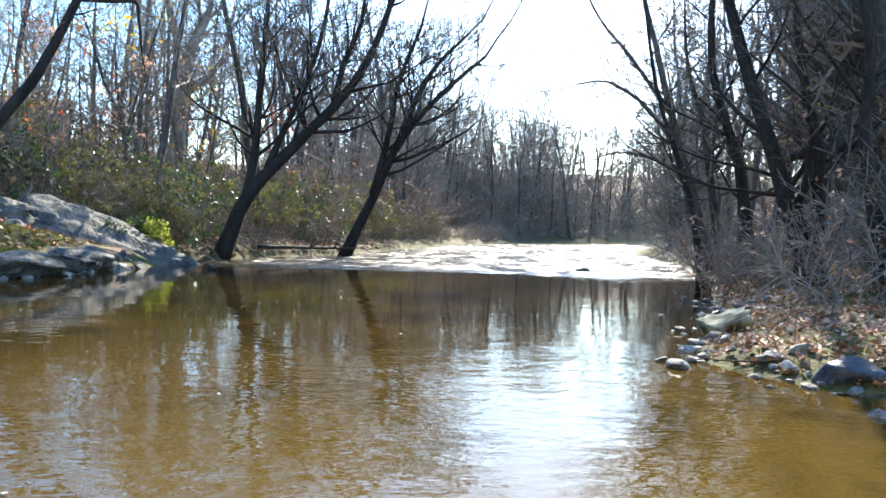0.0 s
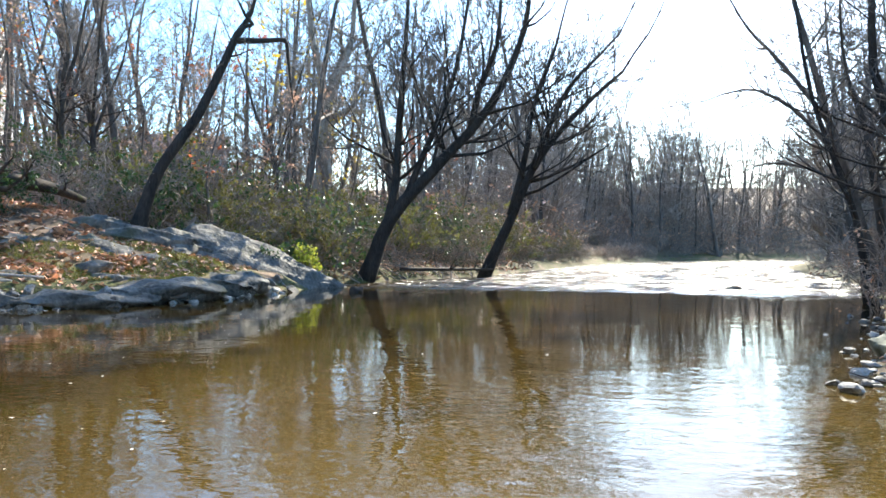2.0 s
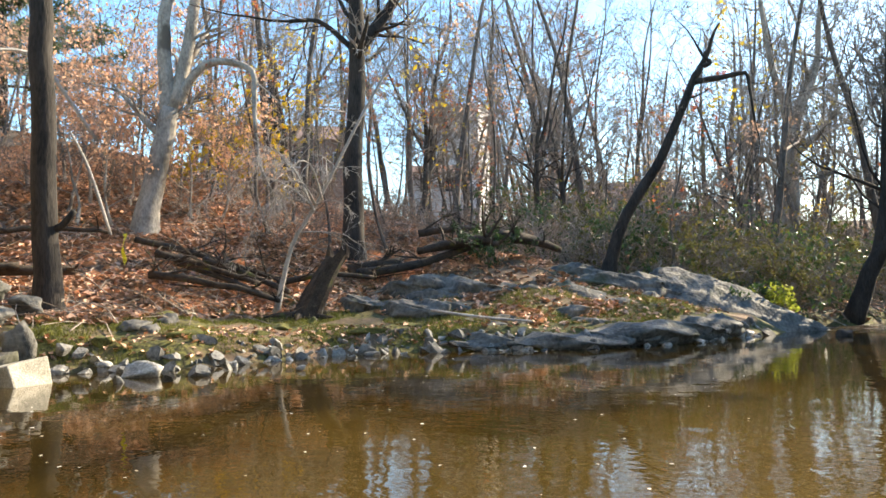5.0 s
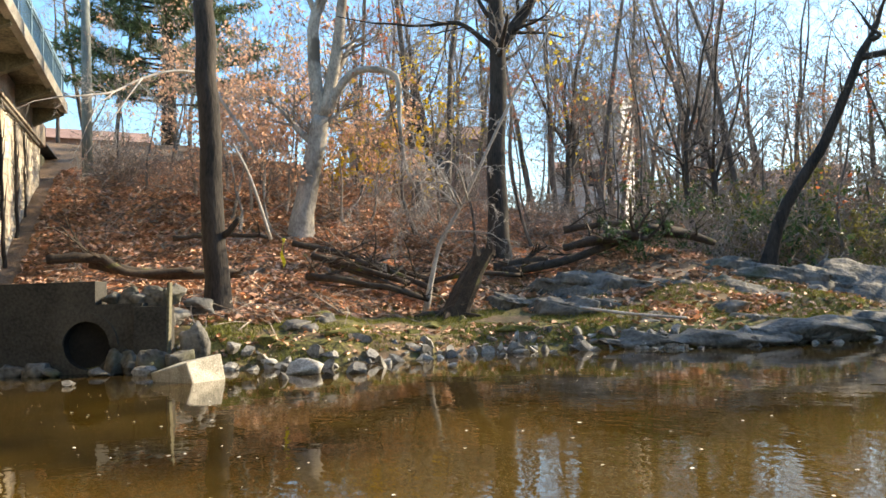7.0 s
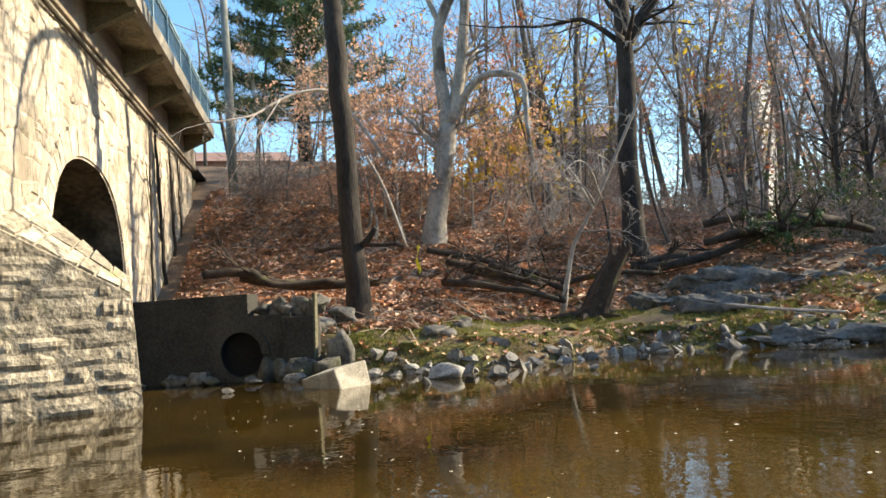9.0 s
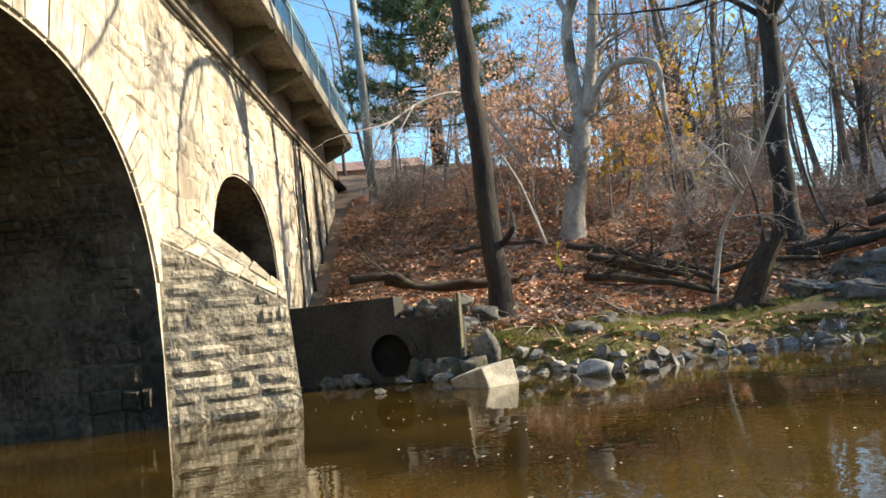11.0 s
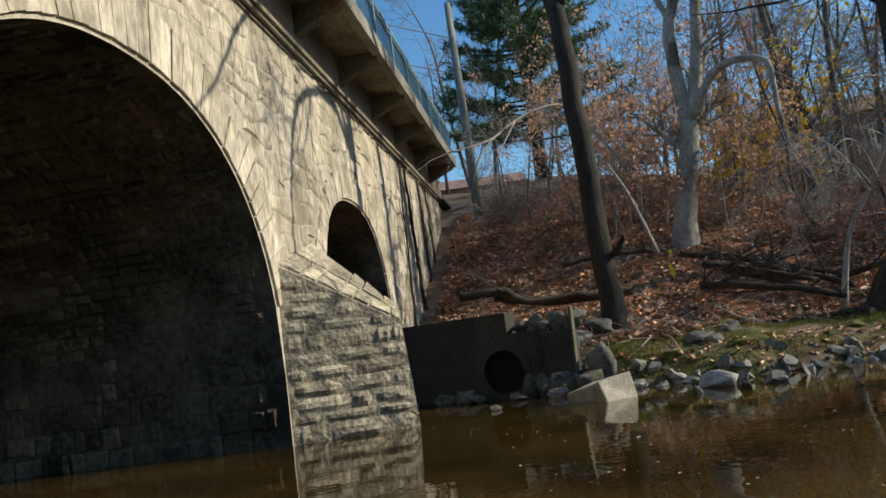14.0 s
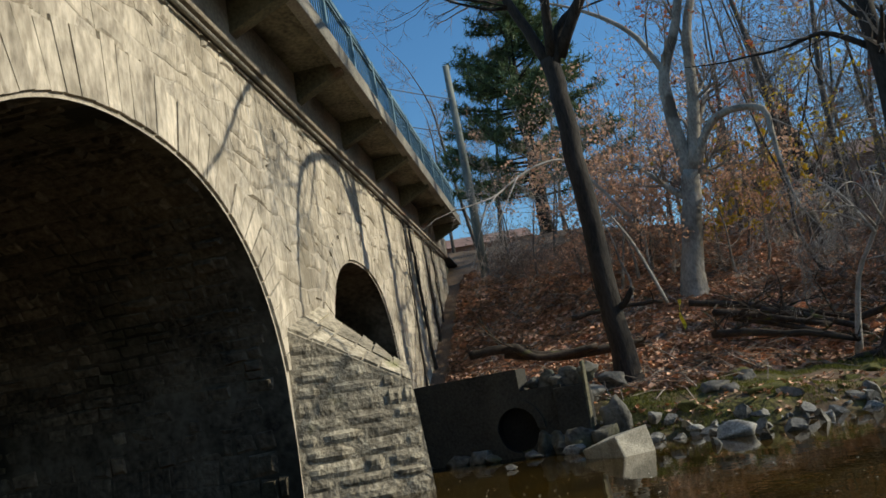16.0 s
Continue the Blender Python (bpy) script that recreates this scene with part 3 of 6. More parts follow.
    bal.matrix_basis = BM @ Matrix.Translation((-3, 0.97, 7.6))
    for k in range(1, 128):
        c = bal.copy()
        scene.collection.objects.link(c)
        c.matrix_basis = BM @ Matrix.Translation((-3 + k * 0.14, 0.97, 7.6))
    return root


def rail_bar(s0, s1, z, h):
    V = [BM @ Vector((s, w, zz)) for s in (s0, s1) for w, zz in ((0.94, z - h), (1.0, z - h), (1.0, z + h), (0.94, z + h))]
    return V, [(0, 1, 2, 3), (7, 6, 5, 4), (0, 4, 5, 1), (1, 5, 6, 2), (2, 6, 7, 3), (3, 7, 4, 0)]


BRIDGE = build_bridge()


def stone_mesh(name, rng, rough=0.12):
    """A unit stone block with a pillowed, broken face towards +y."""
    bm = bmesh.new()
    bmesh.ops.create_grid(bm, x_segments=4, y_segments=3, size=0.5)
    for v in bm.verts:
        x, y = v.co.x, v.co.y
        edge = max(abs(x), abs(y)) > 0.49
        h = -0.25 if edge else rng.uniform(0.55, 1.0)
        j = 0.0 if not edge else 0.03
        v.co = (x + rng.uniform(-j, j), h, y + rng.uniform(-j, j))
    r = bmesh.ops.extrude_edge_only(bm, edges=[e for e in bm.edges if e.is_boundary])
    for v in r["geom"]:
        if isinstance(v, bmesh.types.BMVert):
            v.co.y = -1.0
    bmesh.ops.recalc_face_normals(bm, faces=bm.faces[:])
    me = bpy.data.meshes.new(name)
    bm.to_mesh(me)
    bm.free()
    return me


def build_pier():
    """The coursed stone pier end between the arches: a pointed nose with a sloping top."""
    rng = random.Random(4)
    root = tagged(new("bridge_pier"), "coursed grey rock-faced stone pier with a sloping top", "pier")
    OUT, SKEW = 1.62, 0.40

    def top(w):
        return 2.46 - 0.60 * w

    def at(w, z, off=0.0):
        u = w * (1 - 0.035 * z)
        return Vector((0.03 + SKEW * w - off * 0.957, u + off * 0.29, z))
    tip, apex = Vector((0.98, 1.46, 1.70)), Vector((1.75, 0.0, 2.95))
    bm = bmesh.new()
    prof = [(0.0, -0.6), (OUT + 0.02, -0.6), (OUT, top(OUT)), (0.0, top(0))]
    a = [bm.verts.new(BM @ at(w, z)) for w, z in prof]
    t, p = (bm.verts.new(BM @ v) for v in (tip, apex))
    b = [bm.verts.new(BM @ v) for v in (Vector((1.05, 1.5, -0.6)), Vector((2.25, 0.0, -0.6)), Vector((2.25, 0.0, 2.6)))]
    for f in (a, (a[3], a[2], t, p), (a[1], b[0], t, a[2]), (b[0], b[1], b[2], t), (t, b[2], p), (a[0], a[3], p, b[2], b[1]), (a[0], b[1], b[0], a[1])):
        bm.faces.new(f)
    part("core", bm, M_PIER, root)
    meshes = []
    for i in range(8):
        me = stone_mesh("stone", rng)
        me.materials.append(M_PIER)
        meshes.append(me)
    tx, ty = SKEW / math.hypot(SKEW, 1), 1 / math.hypot(SKEW, 1)
    z = -0.25
    while z < 2.42:
        h = rng.choice((0.15, 0.19, 0.22, 0.26))
        w = 0.0
        lim = min(OUT, (2.44 - (z + h * 0.75)) / 0.60)
        while w < lim - 0.06:
            l = min(rng.uniform(0.24, 0.85), lim - w)
            if lim - (w + l) < 0.16:
                l = lim - w
            p = at(w + l / 2, z + h / 2)
            ob = new("stone", rng.choice(meshes))
            ob.parent = root
            m = Matrix(((tx, -ty, 0, p.x), (ty, tx, 0, p.y), (0, 0, 1, p.z), (0, 0, 0, 1)))
            ob.matrix_basis = BM @ m @ Matrix.Rotation(rng.gauss(0, 0.015), 4, "Y") @ Matrix.Diagonal((l - 0.01, rng.uniform(0.016, 0.042), h - 0.008, 1))
            w += l
        z += h
    # stones of the sloping cap, in three courses from the eave to the ridge
    for row in range(2):
        f0, f1 = row / 2, (row + 1) / 2
        u = 0.0
        while u < 0.97:
            l = min(rng.uniform(0.1, 0.2), 1 - u)
            if 1 - (u + l) < 0.07:
                l = 1 - u
            e0, e1 = at(0.0, top(0)), at(OUT, top(OUT))
            c = [e0.lerp(e1, x).lerp(apex.lerp(tip, x), f) for x, f in ((u + 0.005, f0 + 0.01), (u + l - 0.005, f0 + 0.01), (u + l - 0.005, f1 - 0.01), (u + 0.005, f1 - 0.01))]
            n = (c[1] - c[0]).cross(c[3] - c[0]).normalized()
            n = n if n.z > 0 else -n
            bm = bmesh.new()
            lo = [bm.verts.new(BM @ (v - n * 0.05)) for v in c]
            mid = sum(c, Vector()) / 4
            hi = [bm.verts.new(BM @ (v.lerp(mid, 0.1) + n * rng.uniform(0.015, 0.05))) for v in c]
            bm.faces.new(hi)
            for k in range(4):
                bm.faces.new((lo[k], lo[(k + 1) % 4], hi[(k + 1) % 4], hi[k]))
            part("cap_stone", bm, M_PIER, root)
            u += l
    return root


build_pier()


def build_culvert():
    """Concrete headwall with a round pipe mouth."""
    root = tagged(new("culvert_headwall"), "shaded old concrete headwall with a round pipe mouth", "culvert")
    A, B = Vector((-15.9, 0.6, 0)), Vector((-13.4, 3.6, 0))
    d = (B - A).normalized()
    n = Vector((d.y, -d.x, 0))
    L = 4.19
    m = Matrix(((d.x, n.x, 0, A.x), (d.y, n.y, 0, A.y), (0, 0, 1, 0), (0, 0, 0, 1)))
    c, r, zc = 2.9, 0.39, 0.46
    V, F = [], []
    N = 32

    def ztop(u):
        return 1.5 if u < 3.04 else 1.12 if u < 3.82 else 1.06
    ring = []
    for i in range(N):
        w = 2 * math.pi * i / N
        ring.append((c + r * math.cos(w), zc + r * math.sin(w)))
    cuts = sorted({0.0, 3.0399, 3.0401, 3.8199, 3.8201, L} | {round(c + r * math.cos(2 * math.pi * i / N), 4) for i in range(N)})
    for a, b in zip(cuts[:-1], cuts[1:]):
        mid = (a + b) / 2
        zt = ztop(mid)
        if abs(mid - c) < r:
            ha, hb = (math.sqrt(max(0, r * r - (x - c) ** 2)) for x in (a, b))
            strips = [((-0.6, -0.6), (zc - ha, zc - hb)), ((zc + ha, zc + hb), (zt, zt))]
        else:
            strips = [((-0.6, -0.6), (zt, zt))]
        for (l0, l1), (u0, u1) in strips:
            k = len(V)
            V += [m @ Vector(p) for p in ((a, 0, l0), (b, 0, l1), (b, 0, u1), (a, 0, u0))]
            F.append((k, k + 1, k + 2, k + 3))
        k = len(V)
        V += [m @ Vector(p) for p in ((a, 0, zt), (b, 0, zt), (b, -0.4, zt), (a, -0.4, zt))]
        F.append((k, k + 1, k + 2, k + 3))
    k = len(V)
    V += [m @ Vector(p) for p in ((L, 0, -0.6), (L, -0.4, -0.6), (L, -0.4, 1.06), (L, 0, 1.06), (3.04, 0, 1.11), (3.04, -0.4, 1.11), (3.04, -0.4, 1.5), (3.04, 0, 1.5), (3.82, 0, 1.06), (3.82, -0.4, 1.06), (3.82, -0.4, 1.12), (3.82, 0, 1.12))]
    F += [(k, k + 1, k + 2, k + 3), (k + 4, k + 5, k + 6, k + 7), (k + 8, k + 9, k + 10, k + 11)]
    mesh_ob("headwall", V, F, M_CONC_SHADE, root)
    V, F = [], []
    for x, z in ring:
        V += [m @ Vector((x, 0.0, z)), m @ Vector((x, -0.16, z))]
    for i in range(N):
        j = (i + 1) % N
        F.append((2 * i, 2 * j, 2 * j + 1, 2 * i + 1))
    F.append(tuple(2 * i + 1 for i in range(N)))
    # short capped stub, coloured near-black to stand for the shade of a bore
    mesh_ob("pipe", V, F, M_BORE_SHADE, root, label="shallow pipe mouth, near-black for the bore's shade")
    V, F = [], []
    for i in range(N // 2 + 1):
        w = math.pi * i / (N // 2)
        for rr, y in ((r, 0.0), (r, 0.05), (r + 0.14, 0.05), (r + 0.14, 0.0)):
            V.append(m @ Vector((c + rr * math.cos(w), y, zc + rr * math.sin(w))))
    for i in range(N // 2):
        for k in range(3):
            F.append((4 * i + k, 4 * i + k + 1, 4 * i + 5 + k, 4 * i + 4 + k))
    mesh_ob("pipe_collar", V, F, M_CONC_SHADE, root)
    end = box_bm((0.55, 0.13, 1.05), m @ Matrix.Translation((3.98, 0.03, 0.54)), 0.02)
    part("end_slab", end, M_CONC_SHADE, root, "dark upright concrete slab")
    # thin lighter strip standing for the sunlit edge of the end slab
    post = box_bm((0.05, 0.12, 1.28), m @ Matrix.Translation((4.27, 0.02, 0.80)) @ Matrix.Rotation(radians(2), 4, "Y"), 0.012)
    part("lit_edge_strip", post, M_BRACKET, root, "thin upright strip standing for the slab's sunlit edge")
    return root


build_culvert()

# ---- rocks and stones ----


def rock_ob(name, c, size, seed, material, label="", rough=0.25, strata=0.0, sub=3, rot=0.0, category="rock", parent=None, tilt=0.0, facet=0.93, sharp=False):
    """A weathered boulder: a noisy, partly faceted lump, optionally layered."""
    bm = bmesh.new()
    bmesh.ops.create_icosphere(bm, subdivisions=sub, radius=1.0)
    rng = random.Random(seed)
    cuts = [(rand_dir(rng), rng.uniform(0.2, 0.6) if sharp else rng.uniform(0.4, 0.75)) for _ in range(9)]
    o = Vector((rng.uniform(0, 90), rng.uniform(0, 90), 0))
    for v in bm.verts:
        p = v.co.copy()
        for d, h in cuts:
            k = p.dot(d) - h
            if k > 0:
                p -= d * k * facet
        p *= 1 + rough * noise.noise(p * 1.4 + o) + rough * 0.4 * noise.noise(p * 4 + o)
        p = Vector((p.x * size[0], p.y * size[1], p.z * size[2]))
        if strata:
            w = p.z + 0.25 * p.x
            p.z += strata * (math.sin(w * 17) + 0.6 * math.sin(w * 41 + p.y * 3))
            p.x += strata * math.sin(w * 23)
        v.co = p
    me = bpy.data.meshes.new(name)
    bm.to_mesh(me)
    bm.free()
    me.materials.append(material)
    if sub > 2:
        me.polygons.foreach_set("use_smooth", [True] * len(me.polygons))
    ob = new(name, me)
    ob.matrix_world = Matrix.Translation(c) @ Matrix.Rotation(rot, 4, "Z") @ Matrix.Rotation(tilt, 4, "Y")
    if parent:
        ob.parent = parent
    if label:
        tagged(ob, label, category)
    return ob




def build_outcrop():
    """A long smooth bedrock hump: a ridge falling towards the river, with worn layers across its face."""
    ridge = smooth_path([(-10.9, 18.0, 0.9), (-10.3, 18.35, 1.35), (-9.75, 18.65, 1.62), (-9.2, 18.9, 1.50), (-8.6, 19.2, 1.33), (-7.8, 19.6, 0.95), (-7.1, 20.0, 0.55), (-6.45, 20.5, 0.05)], 8)
    foot = smooth_path([(-10.4, 15.9, 0.3), (-9.8, 16.2, 0.25), (-9.2, 16.6, 0.2), (-8.6, 17.1, 0.1), (-8.0, 17.8, 0.02), (-7.4, 18.7, -0.05), (-6.8, 19.6, -0.08), (-6.3, 20.45, -0.1)], 8)
    V, F, K = [], [], 40
    for i, (r, f) in enumerate(zip(ridge, foot)):
        for k in range(K + 1):
            t = -0.6 + 1.6 * k / K
            if t < 0:
                p = r + Vector((-0.55, 1.1, 0)) * (-t / 0.6) * 1.4 + Vector((0, 0, -1.3 * (t / 0.6) ** 2))
            else:
                p = r.lerp(f, t)
                p.z += 0.22 * math.sin(math.pi * t) * min(1.0, r.z)
                w = (p.z + 0.33 * p.x + 0.12 * p.y) * 3.1 + 0.7 * noise.noise(p * 0.8)
                p.z += 0.05 * (w % 1.0 - 0.5) * min(1.0, r.z * 2)
            p += Vector((0, 0, 1)) * (0.13 * noise.noise(p * 0.9) + 0.05 * noise.noise(p * 2.7) + 0.02 * noise.noise(p * 8))
            V.append(p)
    w = K + 1
    for i in range(len(ridge) - 1):
        for k in range(K):
            F.append((i * w + k, i * w + k + 1, (i + 1) * w + k + 1, (i + 1) * w + k))
    return tagged(mesh_ob("rock_outcrop", V, F, M_ROCK, smooth=True), "large humped grey bedrock outcrop sloping into the river", "rock")


build_outcrop()
rock_ob("rock_outcrop", (-11.0, 15.6, 0.75), (2.2, 1.5, 0.75), 12, M_ROCK, "dark layered bedrock ledge with moss on the bank", 0.3, 0.05, 5, radians(30), facet=0.6)
rock_ob("rock_outcrop", (-12.6, 14.2, 0.9), (1.9, 1.4, 0.7), 17, M_ROCK, "dark layered bedrock ledge with moss on the bank", 0.3, 0.05, 5, radians(20), facet=0.6)
rock_ob("rock_slab", (-9.2, 12.6, 0.14), (2.1, 1.0, 0.26), 5, M_ROCK, "pale flat bedrock slab at the water's edge", 0.2, 0.03, 4, radians(40), facet=0.4)
rock_ob("rock_slab", (-8.1, 14.2, 0.16), (1.7, 1.0, 0.32), 6, M_ROCK, "pale flat bedrock slab at the water's edge", 0.2, 0.03, 4, radians(55), facet=0.4)
rock_ob("rock_slab", (-10.6, 12.4, 0.35), (1.3, 0.8, 0.3), 7, M_ROCK, "low mossy bedrock slab on the bank", 0.25, 0.03, 4, radians(30), facet=0.4)
rock_ob("rock_slab", (-8.0, 16.6, 0.2), (1.2, 0.9, 0.4), 8, M_ROCK, "low grey bedrock slab at the water's edge", 0.25, 0.04, 4, radians(70), facet=0.4)
for i, (x, y, z, a, c, hh, ro) in enumerate([(-9.9, 11.7, 0.12, 1.3, 0.7, 0.2, 42), (-8.6, 13.3, 0.1, 1.5, 0.7, 0.2, 48), (-7.7, 15.4, 0.14, 1.2, 0.7, 0.28, 70), (-11.2, 14.6, 0.85, 1.5, 0.6, 0.45, 48), (-9.9, 17.6, 1.0, 1.3, 0.7, 0.5, 55), (-12.8, 15.6, 1.35, 1.2, 0.7, 0.4, 40), (-13.6, 11.4, 0.85, 0.9, 0.5, 0.28, 20), (-10.2, 13.6, 0.45, 1.5, 0.8, 0.35, 35), (-9.4, 15.6, 0.5, 1.4, 0.8, 0.4, 50), (-11.8, 13.0, 0.7, 1.4, 0.7, 0.35, 25), (-10.4, 16.9, 1.0, 1.6, 0.9, 0.5, 40), (-12.4, 12.0, 0.7, 1.2, 0.6, 0.3, 20), (-13.4, 13.2, 1.1, 1.3, 0.7, 0.4, 30), (-9.0, 14.0, 0.3, 1.2, 0.7, 0.22, 60), (-10.9, 15.2, 0.95, 1.2, 0.5, 0.3, 42), (-10.0, 14.7, 0.6, 1.1, 0.5, 0.26, 50), (-11.6, 16.4, 1.35, 1.3, 0.6, 0.4, 46), (-12.2, 13.4, 0.9, 1.0, 0.5, 0.25, 30), (-10.9, 13.0, 0.5, 1.0, 0.5, 0.22, 38), (-9.6, 16.5, 0.8, 1.2, 0.6, 0.35, 52)]):
    rock_ob("rock_ledge", (x, y, z), (a, c, hh), 200 + i, M_ROCK, "layered grey bedrock ledge among leaves and moss", 0.35, 0.05, 5, radians(ro), facet=0.6)
rock_ob("boulder", (2.95, 8.2, 0.12), (0.30, 0.36, 0.26), 21, mat("lichen_rock", (0.12, 0.12, 0.07), (0.52, 0.50, 0.36), 4, 25, 0.9, 0.9, spots=(0.10, 0.10, 0.06), spot_at=0.55), "pale lichen-covered boulder on the bank", 0.45, 0.0, 4, 0.4)
rock_ob("boulder", (3.05, 5.72, 0.08), (0.30, 0.28, 0.25), 22, mat("wet_rock", (0.02, 0.025, 0.035), (0.09, 0.11, 0.14), 5, 30, 0.3, 0.6), "dark wet blue-grey boulder at the waterline", 0.3, 0.0, 4, 0.2)
rock_ob("boulder", (-10.9, 5.1, 0.05), (0.45, 0.25, 0.16), 24, M_STONE, "rounded grey boulder in the shallows", 0.2, 0.0, 3, 0.4)
rock_ob("boulder", (4.0, 22.0, 0.05), (0.3, 0.2, 0.16), 26, M_ROCK, "dark rock standing in the riffle", 0.3, 0.0, 3, 0.4)
rock_ob("boulder", (-5.4, 18.2, 0.04), (0.22, 0.16, 0.15), 27, M_LOG, "small brown rock in the water", 0.3, 0.0, 3, 0.4)


def build_block():
    """A squared pale stone block lying tilted in the shallows."""
    bm = box_bm((0.86, 0.58, 0.40), Matrix(), 0.03)
    for v in bm.verts:
        v.co += Vector((noise.noise(v.co * 3), noise.noise(v.co * 3 + Vector((5, 0, 0))), noise.noise(v.co * 3 + Vector((0, 9, 0))))) * 0.04
    me = bpy.data.meshes.new("stone_block")
    bm.to_mesh(me)
    bm.free()
    me.materials.append(M_BLOCK)
    ob = new("stone_block", me)
    ob.matrix_world = pose(-11.42, 3.58, 0.06, 9, -10, 18)
    return tagged(ob, "large pale squared stone block tilted in the shallows", "stone")


build_block()


def shore_stones():
    """Loose stones along the left waterline; some lie further out."""
    rng = random.Random(9)
    line = [Vector((x, y, 0)) for x, y in LEFT[4:12]]
    segs = [(a, b) for a, b in zip(line[:-1], line[1:])]
    for i in range(320):
        a, b = rng.choice(segs)
        p = a.lerp(b, rng.random())
        d = (b - a).normalized()
        out = Vector((d.y, -d.x, 0))
        p += out * rng.gauss(0.0, 0.2)
        s = rng.choice((0.04, 0.05, 0.06, 0.08, 0.1, 0.13, 0.16))
        z = max(-0.02, gz(p.x, p.y)) + s * 0.15
        ob = rock_ob("shore_stone", (p.x, p.y, z), (s * rng.uniform(1.0, 2.0), s, s * rng.uniform(0.7, 1.5)), 100 + i, M_STONE, "", 0.1, 0, 2, rng.uniform(0, 6), tilt=rng.gauss(0, 0.5), facet=1.0, sharp=True)
        tagged(ob, "loose angular grey stone at the waterline", "stone", "stones along the left shore")
    for x, y, s in [(-10.2, 5.6, 0.17), (-10.6, 6.3, 0.2), (-12.2, 2.2, 0.12), (-9.6, 6.9, 0.08), (-9.9, 5.0, 0.1), (-10.3, 4.5, 0.1), (-10.2, 8.4, 0.1), (-12.9, 3.4, 0.2), (-13.0, 4.4, 0.22), (-12.5, 4.4, 0.2), (-7.9, 12.9, 0.16)  ]:
        ob = rock_ob("shore_stone", (x, y, s * 0.25), (s * 1.3, s, s * 0.8), int(x * 77 + y * 31), M_STONE, "", 0.1, 0, 2, x, tilt=0.4, facet=1.0, sharp=True)
        tagged(ob, "loose angular grey stone at the waterline", "stone", "stones along the left shore")
    for i in range(170):
        t = rng.random() ** 1.3
        y = 4.6 + t * 9
        x = float(np.interp(y, [4.7, 5.6, 6.6, 8.0, 10.3, 13.0], [3.3, 2.5, 2.1, 2.5, 3.6, 4.4])) + rng.gauss(0.25, 0.3)
        s = rng.choice((0.02, 0.03, 0.04, 0.06, 0.08))
        ob = rock_ob("bank_stone", (x, y, max(-0.01, gz(x, y)) + s * 0.3), (s * 1.5, s, s * 0.7), 400 + i, M_STONE, "", 0.3, 0, 2, rng.uniform(0, 6))
        tagged(ob, "small grey stone among leaves on the bank", "stone", "stones on the right bank")


shore_stones()
for x, y, z, s, sd in [(-13.3, 6.2, 0.6, 0.3, 31), (-13.5, 6.9, 0.65, 0.28, 32), (-12.9, 6.3, 0.5, 0.22, 33), (-14.1, 4.3, 0.85, 0.26, 34), (-13.8, 4.0, 0.8, 0.24, 35), (-14.5, 4.9, 1.0, 0.28, 36)]:
    rock_ob("bank_boulder", (x, y, z), (s * 1.25, s, s * 0.75), sd, M_ROCK, "grey mossy boulder at the foot of a tree", 0.3, 0.0, 3, sd, category="rock")

for i, (u, w, a, c, hh) in enumerate([(1.6, 0.12, 0.35, 0.16, 0.14), (2.15, 0.14, 0.28, 0.18, 0.2), (2.45, 0.25, 0.2, 0.14, 0.1), (3.45, 0.16, 0.22, 0.2, 0.34), (3.75, 0.2, 0.3, 0.24, 0.3), (4.1, 0.22, 0.26, 0.22, 0.36), (3.3, 0.4, 0.2, 0.15, 0.12), (4.45, 0.2, 0.3, 0.25, 0.4), (4.6, -0.2, 0.28, 0.3, 0.7), (0.9, 0.1, 0.3, 0.12, 0.1)]):
    rock_ob("fallen_rubble", (-15.9 + 0.6402 * u + 0.7682 * w, 0.6 + 0.7682 * u - 0.6402 * w, hh * 0.35), (a, c, hh), 720 + i, M_ROCK, "dark wet broken stone at the foot of the headwall", 0.3, 0.0, 3, radians(50), category="rock", facet=0.95)

for i, (u, w, a, c, hh) in enumerate([(3.2, -0.2, 0.2, 0.16, 0.16), (3.45, -0.3, 0.22, 0.14, 0.2), (3.7, -0.25, 0.2, 0.14, 0.16), (3.95, -0.3, 0.24, 0.16, 0.24), (4.2, -0.35, 0.2, 0.16, 0.24)]):
    rock_ob("fallen_rubble", (-15.9 + 0.6402 * u + 0.7682 * w, 0.6 + 0.7682 * u - 0.6402 * w, 1.11 + hh * 0.6), (a, c, hh), 740 + i, M_ROCK, "broken stone lying on the headwall's lower step", 0.3, 0.0, 3, radians(50), category="rock", facet=0.95)


def moss_patches():
    """Low moss cushions on the terrace."""
    rng = random.Random(5)
    for i in range(9):
        y = rng.uniform(5.3, 11.5)
        x = float(np.interp(y, [5, 9, 10.6, 12.1], [-12.0, -11.7, -10.7, -8.9])) - rng.uniform(0.3, 2.2)
        s = rng.uniform(0.12, 0.38)
        ob = rock_ob("moss_cushion", (x, y, gz(x, y) - 0.02), (s * 1.3, s, 0.13), 600 + i, M_MOSS, "", 0.4, 0, 3, rng.uniform(0, 6))
        tagged(ob, "low yellow-green moss cushion on the bank", "moss", "moss on the terrace")


moss_patches()


